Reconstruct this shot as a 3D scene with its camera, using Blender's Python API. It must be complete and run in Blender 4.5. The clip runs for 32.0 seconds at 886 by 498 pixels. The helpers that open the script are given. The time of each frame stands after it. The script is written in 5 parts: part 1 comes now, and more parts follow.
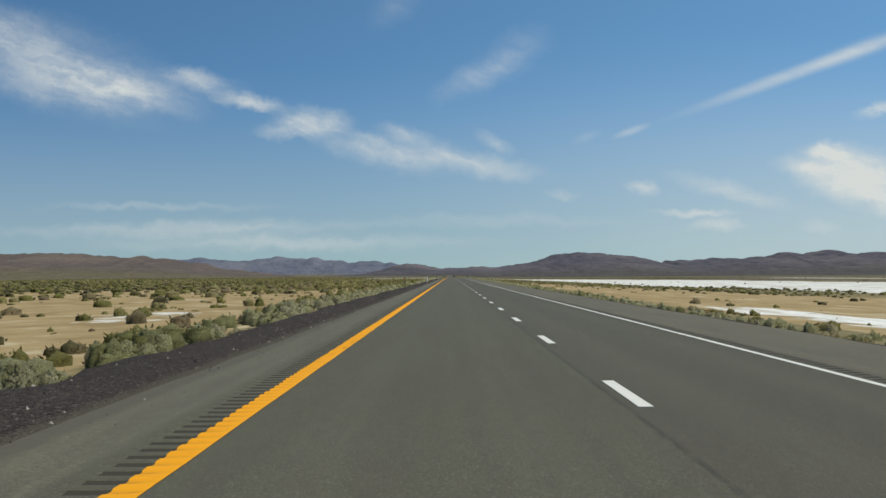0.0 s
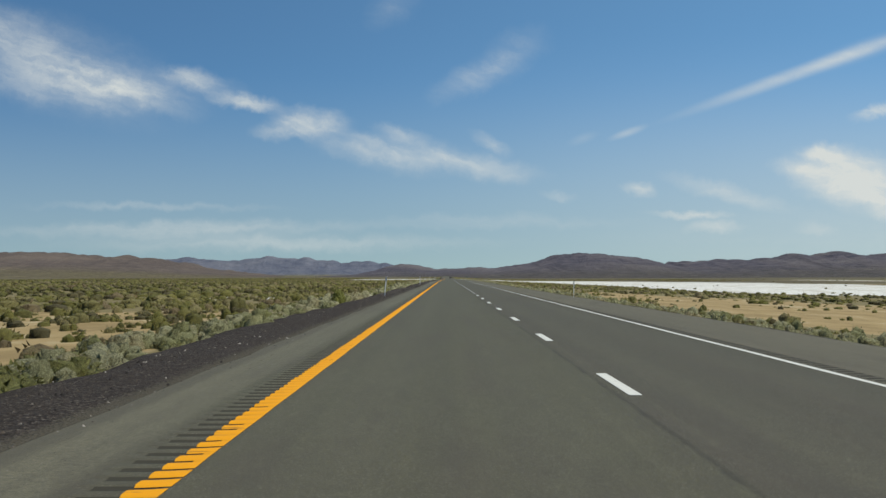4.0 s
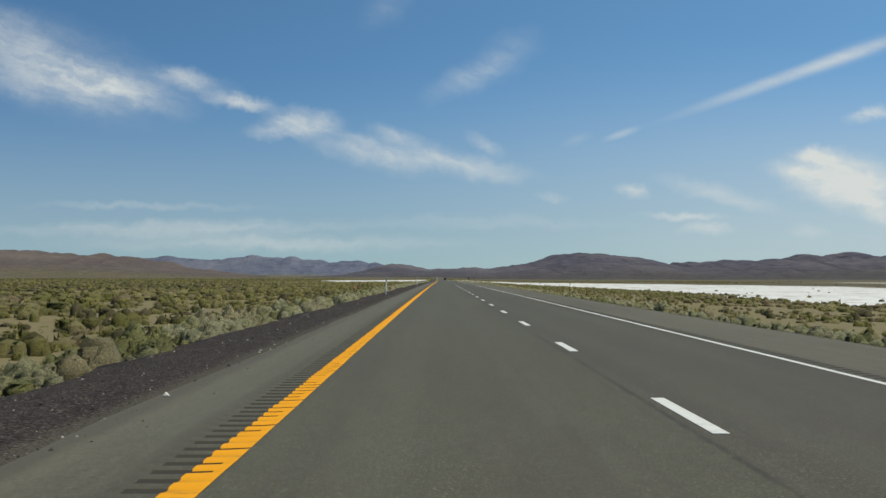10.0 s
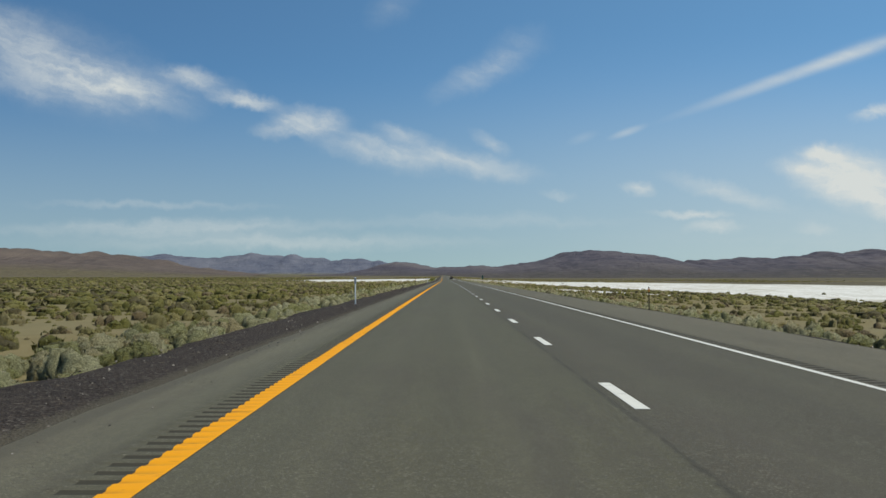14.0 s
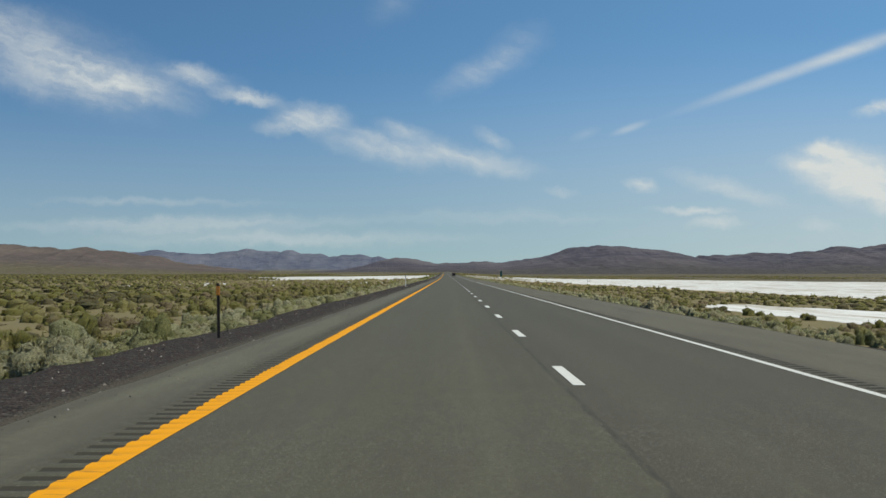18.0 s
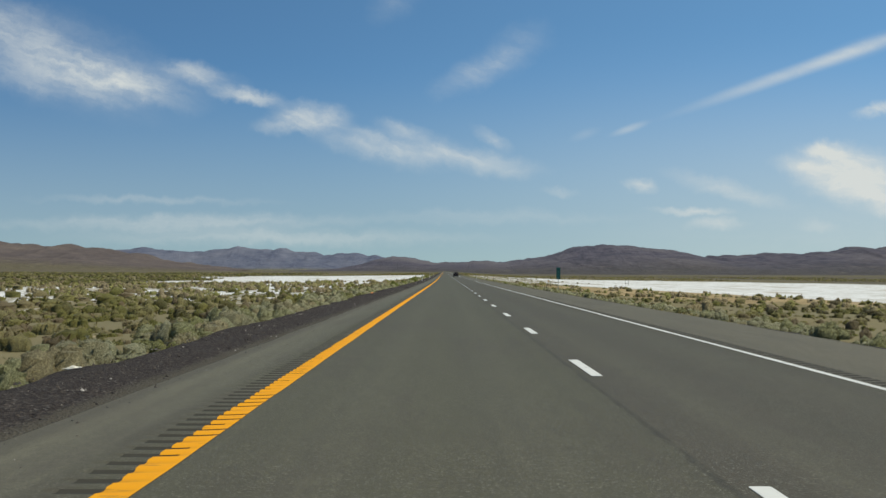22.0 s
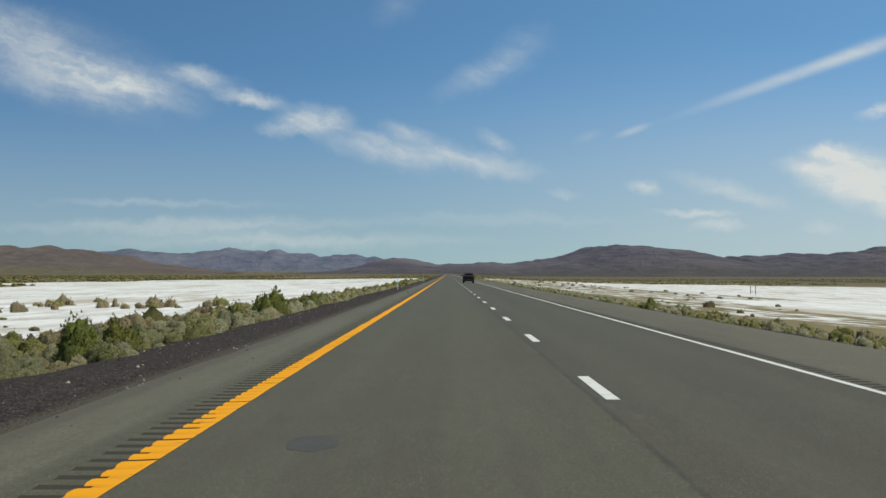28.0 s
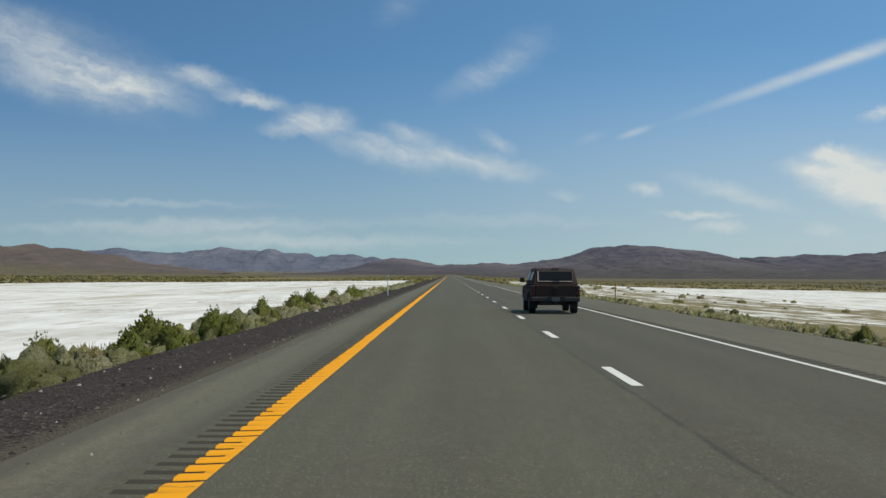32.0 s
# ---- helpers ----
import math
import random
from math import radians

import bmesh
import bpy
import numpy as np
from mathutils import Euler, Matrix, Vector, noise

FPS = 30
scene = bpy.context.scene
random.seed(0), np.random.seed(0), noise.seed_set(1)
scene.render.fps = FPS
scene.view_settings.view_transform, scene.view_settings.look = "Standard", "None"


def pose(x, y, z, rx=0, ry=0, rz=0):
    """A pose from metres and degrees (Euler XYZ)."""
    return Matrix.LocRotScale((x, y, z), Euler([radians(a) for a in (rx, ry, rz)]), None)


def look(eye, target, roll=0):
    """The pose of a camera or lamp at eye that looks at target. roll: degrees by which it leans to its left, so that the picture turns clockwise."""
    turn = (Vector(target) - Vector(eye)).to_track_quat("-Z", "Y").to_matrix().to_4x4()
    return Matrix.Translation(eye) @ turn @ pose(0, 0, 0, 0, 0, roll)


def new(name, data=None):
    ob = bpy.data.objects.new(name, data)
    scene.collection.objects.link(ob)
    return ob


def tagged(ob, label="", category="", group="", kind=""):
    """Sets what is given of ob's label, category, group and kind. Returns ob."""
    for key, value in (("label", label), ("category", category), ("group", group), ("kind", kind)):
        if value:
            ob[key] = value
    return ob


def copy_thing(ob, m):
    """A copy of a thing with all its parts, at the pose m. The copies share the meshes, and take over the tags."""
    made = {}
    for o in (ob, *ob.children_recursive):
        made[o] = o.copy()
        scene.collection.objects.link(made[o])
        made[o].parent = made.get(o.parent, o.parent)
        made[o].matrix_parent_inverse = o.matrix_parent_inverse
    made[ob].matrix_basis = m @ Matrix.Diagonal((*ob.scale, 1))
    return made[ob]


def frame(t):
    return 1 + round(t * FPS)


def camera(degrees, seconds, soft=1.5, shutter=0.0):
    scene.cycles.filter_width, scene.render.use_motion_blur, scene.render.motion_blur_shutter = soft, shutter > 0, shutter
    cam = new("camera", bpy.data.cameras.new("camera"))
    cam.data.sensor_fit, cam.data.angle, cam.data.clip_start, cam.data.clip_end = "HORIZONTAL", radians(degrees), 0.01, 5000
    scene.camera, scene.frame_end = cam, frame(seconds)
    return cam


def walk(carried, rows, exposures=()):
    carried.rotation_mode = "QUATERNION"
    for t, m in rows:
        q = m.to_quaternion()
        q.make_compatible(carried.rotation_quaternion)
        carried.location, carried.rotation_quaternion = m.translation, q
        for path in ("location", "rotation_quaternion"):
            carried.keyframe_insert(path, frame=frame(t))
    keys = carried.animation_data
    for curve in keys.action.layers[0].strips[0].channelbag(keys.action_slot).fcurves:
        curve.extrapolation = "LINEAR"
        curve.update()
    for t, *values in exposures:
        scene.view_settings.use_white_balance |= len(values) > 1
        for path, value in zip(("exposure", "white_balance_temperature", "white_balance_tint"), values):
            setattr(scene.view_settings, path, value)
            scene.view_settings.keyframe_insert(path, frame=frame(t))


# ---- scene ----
# ---------------------------------------------------------------- camera
LENS = 39.94          # degrees across the width
EYE = 1.43            # height of the lens over the road
ROWS = (
    (0.0, -2.10, -13.17, 0.204, 1.183, 0.288),
    (0.5, -2.15, 6.42, 0.179, 1.319, 0.133),
    (1.0, -2.21, 26.07, 0.204, 1.168, 0.016),
    (1.5, -2.25, 45.74, 0.116, 1.244, 0.051),
    (2.0, -2.28, 65.40, 0.081, 1.261, 0.076),
    (2.5, -2.29, 85.04, -0.065, 1.226, 0.023),
    (3.0, -2.31, 104.65, -0.036, 1.201, 0.113),
    (3.5, -2.29, 124.27, -0.041, 1.225, 0.083),
    (5.5, -2.26, 202.78, 0.303, 1.210, 0.248),
    (6.0, -2.34, 222.41, 0.332, 1.165, 0.176),
    (6.5, -2.49, 241.96, 0.358, 1.209, -0.191),
    (7.0, -2.65, 261.51, 0.515, 1.211, 0.019),
    (7.5, -2.76, 281.07, 0.313, 1.244, -0.012),
    (8.0, -2.86, 300.65, 0.096, 1.248, -0.086),
    (8.5, -2.81, 320.22, -0.111, 1.238, -0.193),
    (9.0, -2.78, 339.79, -0.254, 1.247, -0.038),
    (9.5, -2.68, 359.42, -0.278, 1.266, -0.013),
    (10.0, -2.56, 379.03, -0.296, 1.253, -0.100),
    (10.5, -2.41, 398.65, -0.304, 1.206, -0.042),
    (11.0, -2.28, 418.25, -0.117, 1.203, 0.253),
    (11.5, -2.19, 437.83, -0.095, 1.239, -0.008),
    (12.0, -2.11, 457.43, 0.006, 1.161, 0.025),
    (12.5, -2.11, 476.97, 0.044, 1.150, -0.217),
    (13.0, -2.11, 496.48, 0.076, 1.161, -0.158),
    (13.5, -2.11, 516.01, 0.025, 1.204, -0.098),
    (14.0, -2.10, 535.50, -0.010, 1.181, -0.022),
    (14.5, -2.09, 554.99, -0.004, 1.043, -0.190),
    (16.5, -1.91, 632.90, -0.160, 1.057, 0.142),
    (17.0, -1.82, 652.40, -0.179, 1.031, -0.124),
    (17.5, -1.75, 671.91, -0.049, 1.065, -0.020),
    (18.0, -1.67, 691.44, 0.101, 1.014, 0.042),
    (18.5, -1.74, 711.04, 0.257, 1.023, -0.055),
    (19.0, -1.80, 730.62, 0.256, 1.042, -0.116),
    (19.5, -1.90, 750.22, 0.317, 0.923, 0.071),
    (20.0, -1.97, 769.86, 0.294, 1.005, -0.012),
    (20.5, -2.03, 789.48, 0.370, 0.976, -0.028),
    (21.0, -2.09, 809.12, 0.203, 0.981, -0.199),
    (21.5, -2.10, 828.78, 0.190, 1.023, -0.131),
    (22.0, -2.12, 848.43, 0.061, 0.995, -0.214),
    (22.5, -2.11, 868.07, 0.059, 0.930, -0.150),
    (23.0, -2.10, 887.71, -0.052, 0.997, -0.013),
    (23.5, -2.09, 907.30, -0.019, 0.997, -0.039),
    (24.0, -2.07, 926.92, -0.023, 1.038, -0.163),
    (24.5, -2.01, 946.48, -0.026, 1.037, -0.061),
    (25.0, -1.96, 966.03, -0.081, 1.058, 0.014),
    (25.5, -1.89, 985.56, -0.030, 1.000, -0.142),
    (27.5, -1.82, 1063.65, 0.259, 1.038, -0.117),
    (28.0, -1.89, 1083.22, 0.231, 1.109, -0.084),
    (28.5, -1.97, 1102.79, 0.284, 1.108, -0.244),
    (29.0, -2.06, 1122.43, 0.281, 1.149, -0.373),
    (29.5, -2.11, 1142.08, 0.326, 1.057, -0.048),
    (30.0, -2.18, 1161.75, 0.321, 1.099, -0.135),
    (30.5, -2.26, 1181.41, 0.348, 1.146, -0.413),
    (31.0, -2.34, 1201.03, 0.319, 1.196, -0.387),
    (31.5, -2.40, 1220.54, 0.358, 1.107, -0.292),
    (32.0, -2.46, 1239.85, 0.301, 1.162, -0.251),
)

# the road falls slightly and bears slightly to the right: place along it, degrees of fall, degrees of bearing
COURSE = ((-600, 0.0, 0.0), (-150, 0.048, 0.15), (26, 0.048, 0.156), (262, 0.037, 0.151), (380, 0.02, 0.169), (497, 0.067, 0.225), (731, 0.179, 0.20), (849, 0.181, 0.13), (967, 0.18, 0.137),
          (1200, 0.076, -0.01), (1500, 0.05, 0.0), (2000, 0.0, 0.0))
_along = np.arange(-3000.0, 6000.0, 10.0)
_fall, _bear = (np.tan(np.radians(np.interp(_along, [c[0] for c in COURSE], [c[k] for c in COURSE]))) for k in (1, 2))
_drop, _aside = -np.cumsum(_fall) * 10, np.cumsum(_bear) * 10


def dip(y):
    return np.interp(y, _along, _drop) - np.interp(0, _along, _drop)


def sway(y):
    return np.interp(y, _along, _aside) - np.interp(0, _along, _aside)


cam = camera(LENS, 32.0)
walk(cam, [(t, pose(x + sway(y), y, EYE + dip(y), 90 + pitch, roll, yaw)) for t, x, y, yaw, pitch, roll in ROWS],
     exposures=((0.0, 0.0, 7250, 4), (32.0, 0.0, 7250, 4)))

# ---------------------------------------------------------------- world, sun
SUN_AZ, SUN_EL = 98.0, 63.0      # degrees to the right of the road's direction, above the horizon


def nd(tree, kind, **inputs):
    """A shader node with its settings; names that are not settings are inputs."""
    n = tree.nodes.new(kind)
    for k, v in inputs.items():
        n.inputs[k.replace("_", " ")].default_value = v
    return n


def mth(tree, op, a, b=None, clamp=False):
    n = tree.nodes.new("ShaderNodeMath")
    n.operation, n.use_clamp = op, clamp
    for i, v in enumerate((a, b)):
        if v is None:
            continue
        if isinstance(v, (int, float)):
            n.inputs[i].default_value = v
        else:
            tree.links.new(v, n.inputs[i])
    return n.outputs[0]


def smooth(tree, v, lo, hi, a=0.0, b=1.0):
    n = tree.nodes.new("ShaderNodeMapRange")
    n.interpolation_type = "SMOOTHSTEP"
    tree.links.new(v, n.inputs[0])
    for i, x in enumerate((lo, hi, a, b)):
        n.inputs[i + 1].default_value = x
    return n.outputs[0]


def mixc(tree, fac, a, b, blend="MIX"):
    n = tree.nodes.new("ShaderNodeMix")
    n.data_type, n.blend_type = "RGBA", blend
    for i, v in ((0, fac), (6, a), (7, b)):
        if isinstance(v, (int, float)):
            n.inputs[i].default_value = v
        elif isinstance(v, tuple):
            n.inputs[i].default_value = (*v[:3], 1.0)
        else:
            tree.links.new(v, n.inputs[i])
    return n.outputs[2]


def make_world():
    w = bpy.data.worlds.new("sky")
    scene.world = w
    w.use_nodes = True
    t = w.node_tree
    t.nodes.clear()
    out, bg = t.nodes.new("ShaderNodeOutputWorld"), t.nodes.new("ShaderNodeBackground")
    co = t.nodes.new("ShaderNodeTexCoord")
    sep = t.nodes.new("ShaderNodeSeparateXYZ")
    t.links.new(co.outputs["Generated"], sep.inputs[0])
    x, y, z = sep.outputs
    # the desert air is thin and dry: the blue deepens quickly above the horizon
    com = t.nodes.new("ShaderNodeCombineXYZ")
    t.links.new(x, com.inputs[0])
    t.links.new(y, com.inputs[1])
    t.links.new(mth(t, "ADD", mth(t, "MULTIPLY", z, SKY_STEEP), SKY_LIFT), com.inputs[2])
    nrm = t.nodes.new("ShaderNodeVectorMath")
    nrm.operation = "NORMALIZE"
    t.links.new(com.outputs[0], nrm.inputs[0])
    sky = t.nodes.new("ShaderNodeTexSky")
    sky.sky_type, sky.sun_disc = "NISHITA", False
    sky.sun_elevation, sky.sun_rotation = radians(SUN_EL), radians(SUN_AZ)
    sky.altitude, sky.air_density, sky.dust_density, sky.ozone_density = 1200, 1.0, 0.6, 1.2
    t.links.new(nrm.outputs[0], sky.inputs[0])
    # thin cirrus: streaks in the plane of (x / y, z / y), 100 units = 45 degrees
    u, v = mth(t, "DIVIDE", mth(t, "MULTIPLY", x, 100.0), mth(t, "MAXIMUM", y, 0.05)), mth(t, "DIVIDE", mth(t, "MULTIPLY", z, 100.0), mth(t, "MAXIMUM", y, 0.05))
    uv = t.nodes.new("ShaderNodeCombineXYZ")
    t.links.new(u, uv.inputs[0])
    t.links.new(v, uv.inputs[1])
    wob = nd(t, "ShaderNodeTexNoise", Scale=0.45, Detail=5.0, Roughness=0.6)
    t.links.new(uv.outputs[0], wob.inputs["Vector"])
    off = t.nodes.new("ShaderNodeVectorMath")
    off.operation = "SUBTRACT"
    t.links.new(wob.outputs["Color"], off.inputs[0])
    off.inputs[1].default_value = (0.5, 0.5, 0.5)
    sc = t.nodes.new("ShaderNodeVectorMath")
    sc.operation = "SCALE"
    t.links.new(off.outputs[0], sc.inputs[0])
    sc.inputs["Scale"].default_value = 1.7
    add = t.nodes.new("ShaderNodeVectorMath")
    t.links.new(uv.outputs[0], add.inputs[0])
    t.links.new(sc.outputs[0], add.inputs[1])
    total, trail = None, None
    for cu, cv, length, width, turn, power in CLOUDS:
        mp = t.nodes.new("ShaderNodeMapping")
        mp.vector_type = "TEXTURE"
        mp.inputs["Location"].default_value = (cu, cv, 0)
        mp.inputs["Rotation"].default_value = (0, 0, radians(turn))
        mp.inputs["Scale"].default_value = (length, width, 1)
        t.links.new(uv.outputs[0] if turn == TRAIL_TURN else add.outputs[0], mp.inputs[0])
        ln = t.nodes.new("ShaderNodeVectorMath")
        ln.operation = "LENGTH"
        t.links.new(mp.outputs[0], ln.inputs[0])
        m = smooth(t, ln.outputs["Value"], 1.45, 0.0, 0.0, power)
        if turn == TRAIL_TURN:
            trail = m if trail is None else mth(t, "ADD", trail, m)
        else:
            total = m if total is None else mth(t, "ADD", total, m)
    grains = []
    for turn, long in ((-17, 4.5), (0, 11.0)):
        stretch = t.nodes.new("ShaderNodeMapping")
        stretch.vector_type = "TEXTURE"
        stretch.inputs["Rotation"].default_value = (0, 0, radians(turn))
        stretch.inputs["Scale"].default_value = (long, 1.0, 1.0)
        t.links.new(add.outputs[0], stretch.inputs[0])
        grain = nd(t, "ShaderNodeTexNoise", Scale=1.0, Detail=9.0, Roughness=0.62)
        t.links.new(stretch.outputs[0], grain.inputs["Vector"])
        grains.append(smooth(t, grain.outputs[0], 0.28, 0.74, 0.5, 1.1))
    # the lower the clouds stand, the more they draw out into level streaks
    low = smooth(t, v, 10.0, 6.5)
    streaky = mth(t, "ADD", mth(t, "MULTIPLY", grains[0], mth(t, "SUBTRACT", 1.0, low)), mth(t, "MULTIPLY", grains[1], low))
    # the trail of an aircraft is smoother than the cirrus
    veil = mth(t, "ADD", mth(t, "MULTIPLY", total, streaky), mth(t, "MULTIPLY", trail, smooth(t, grain.outputs[0], 0.25, 0.75, 0.8, 1.1)))
    veil = mth(t, "MULTIPLY", veil, mth(t, "GREATER_THAN", y, 0.05), True)
    haze = smooth(t, z, 0.17, -0.01, 0.0, 0.72)
    base = mixc(t, haze, mixc(t, 1.0, mixc(t, smooth(t, x, -0.4, 0.45), mixc(t, 1.0, sky.outputs[0], (0.90, 0.93, 0.95), "MULTIPLY"), mixc(t, 1.0, sky.outputs[0], (1.36, 1.31, 1.23), "MULTIPLY")), SKY_TINT, "MULTIPLY"), HAZE)
    # a smooth milky veil towards the sun's side
    milk = mth(t, "MULTIPLY", mth(t, "MULTIPLY", smooth(t, u, -15.0, 40.0, 0.0, 0.26), smooth(t, v, 21.0, 5.0)), mth(t, "GREATER_THAN", y, 0.05))
    base = mixc(t, milk, base, CLOUD)
    col = mixc(t, veil, base, CLOUD)
    t.links.new(col, bg.inputs[0])
    bg.inputs[1].default_value = SKY_POWER
    t.links.new(bg.outputs[0], out.inputs[0])


SKY_POWER, SKY_STEEP, SKY_LIFT, SKY_TINT = 0.105, 2.3, 0.07, (0.72, 1.12, 1.33)
HAZE, CLOUD = (2.9, 3.52, 3.8), (6.1, 6.6, 7.3)
# centre, half length, half width, turn (degrees, anticlockwise), density
TRAIL_TURN = 19.4
CLOUDS = (
    (-32.5, 17.4, 10.0, 3.4, -17, 0.40), (-24.4, 15.2, 5.0, 1.5, -14, 0.28), (-28.5, 16.0, 6.0, 1.8, -18, 0.28), (-36.0, 20.0, 6.0, 2.0, -24, 0.3), (-20.9, 16.2, 2.6, 0.9, -10, 0.52), (-19.0, 15.4, 3.0, 1.0, -14, 0.22), (-15.9, 14.2, 2.9, 0.6, -10, 0.75),
    (-11.0, 12.5, 2.9, 1.2, -4, 0.85), (-13.6, 11.8, 2.0, 0.8, 0, 0.45), (-7.0, 10.6, 3.6, 1.1, -8, 0.4), (-2.6, 9.8, 4.6, 1.4, -6, 0.5), (3.0, 8.9, 4.6, 1.0, -8, 0.55), (-3.4, 11.6, 2.2, 0.6, -14, 0.4), (4.0, 10.8, 1.6, 0.6, -24, 0.45),
    (2.4, 16.2, 3.4, 1.2, 26, 0.28), (5.4, 18.0, 3.2, 1.6, 34, 0.2),
    (29.4, 16.66, 9.6, 0.55, TRAIL_TURN, 0.52), (34.5, 18.45, 5.0, 0.75, TRAIL_TURN, 0.3), (15.2, 11.7, 1.5, 0.32, TRAIL_TURN, 0.35), (11.5, 11.2, 1.2, 0.4, TRAIL_TURN, 0.12),
    (33.6, 7.8, 4.8, 2.2, -12, 1.6), (-30.5, 15.4, 7.0, 1.7, -8, 0.3), (31.6, 10.1, 2.1, 0.75, 2, 1.0), (29.2, 8.6, 2.2, 0.8, -12, 0.7), (36.0, 5.6, 2.4, 0.9, -30, 0.9),
    (35.8, 13.3, 2.0, 0.6, 10, 0.9), (16.0, 7.0, 1.3, 0.55, -4, 0.75), (23.4, 6.7, 4.8, 0.7, -14, 0.5),
    (20.2, 4.9, 3.0, 0.34, -2, 0.75), (22.4, 3.9, 2.2, 0.5, 0, 0.6), (30.6, 3.7, 1.6, 0.5, -8, 0.4), (9.6, 6.4, 1.4, 0.4, -10, 0.3),
    (-22.0, 3.8, 15.0, 0.7, 1, 0.42), (-14.0, 2.6, 16.0, 0.7, 0, 0.4), (-24.0, 5.7, 9.0, 0.35, -1, 0.25), (4.0, 4.4, 10.0, 0.6, 0, 0.2),
    (-4.2, 22.0, 2.2, 1.4, 30, 0.14), (38.0, 3.0, 24.0, 2.4, 0, 0.16),
)
make_world()

sun = new("sun", bpy.data.lights.new("sun", "SUN"))
sun.data.energy, sun.data.angle, sun.data.color = 3.9, radians(0.53), (1.0, 0.955, 0.88)
_sx = math.sin(radians(SUN_AZ)) * math.cos(radians(SUN_EL))
_sy = math.cos(radians(SUN_AZ)) * math.cos(radians(SUN_EL))
sun.matrix_world = look((_sx * 200, _sy * 200, math.sin(radians(SUN_EL)) * 200), (0, 0, 0))

# ---------------------------------------------------------------- materials


def material(name, rough=0.8, metal=0.0, spec=0.3):
    m = bpy.data.materials.new(name)
    m.use_nodes = True
    t = m.node_tree
    b = t.nodes["Principled BSDF"]
    b.inputs["Roughness"].default_value, b.inputs["Metallic"].default_value = rough, metal
    b.inputs["Specular IOR Level"].default_value = spec
    return m, t, b


def where(t, scale=(1, 1, 1)):
    """World position, scaled."""
    g = t.nodes.new("ShaderNodeNewGeometry")
    mp = t.nodes.new("ShaderNodeMapping")
    mp.inputs["Scale"].default_value = scale
    t.links.new(g.outputs["Position"], mp.inputs[0])
    return mp.outputs[0]


def local(t, scale=(1, 1, 1)):
    g = t.nodes.new("ShaderNodeTexCoord")
    mp = t.nodes.new("ShaderNodeMapping")
    mp.inputs["Scale"].default_value = scale
    t.links.new(g.outputs["Object"], mp.inputs[0])
    return mp.outputs[0]


def noise_of(t, vec, scale, detail=4.0, rough=0.55):
    n = nd(t, "ShaderNodeTexNoise", Scale=scale, Detail=detail, Roughness=rough)
    t.links.new(vec, n.inputs["Vector"])
    return n.outputs[0]


def relief(t, b, height, strength, distance):
    n = t.nodes.new("ShaderNodeBump")
    n.inputs["Strength"].default_value, n.inputs["Distance"].default_value = strength, distance
    t.links.new(height, n.inputs["Height"])
    t.links.new(n.outputs[0], b.inputs["Normal"])


def attr(t, name):
    n = t.nodes.new("ShaderNodeAttribute")
    n.attribute_name = name
    return n.outputs["Fac"]


def plain(name, color, rough=0.6, metal=0.0, spread=0.12, scale=6.0, spec=0.4, dirt=(0.16, 0.13, 0.1), dirty=0.0):
    m, t, b = material(name, rough, metal, spec)
    v = local(t)
    n1, n2 = noise_of(t, v, scale), noise_of(t, v, scale * 9)
    lo = tuple(c * (1 - spread) for c in color)
    hi = tuple(min(1, c * (1 + spread)) for c in color)
    c = mixc(t, n1, lo, hi)
    if dirty:
        c = mixc(t, smooth(t, n2, 0.5, 0.75, 0.0, dirty), c, dirt)
    t.links.new(c, b.inputs["Base Color"])
    relief(t, b, n2, 0.08, 0.003)
    return m


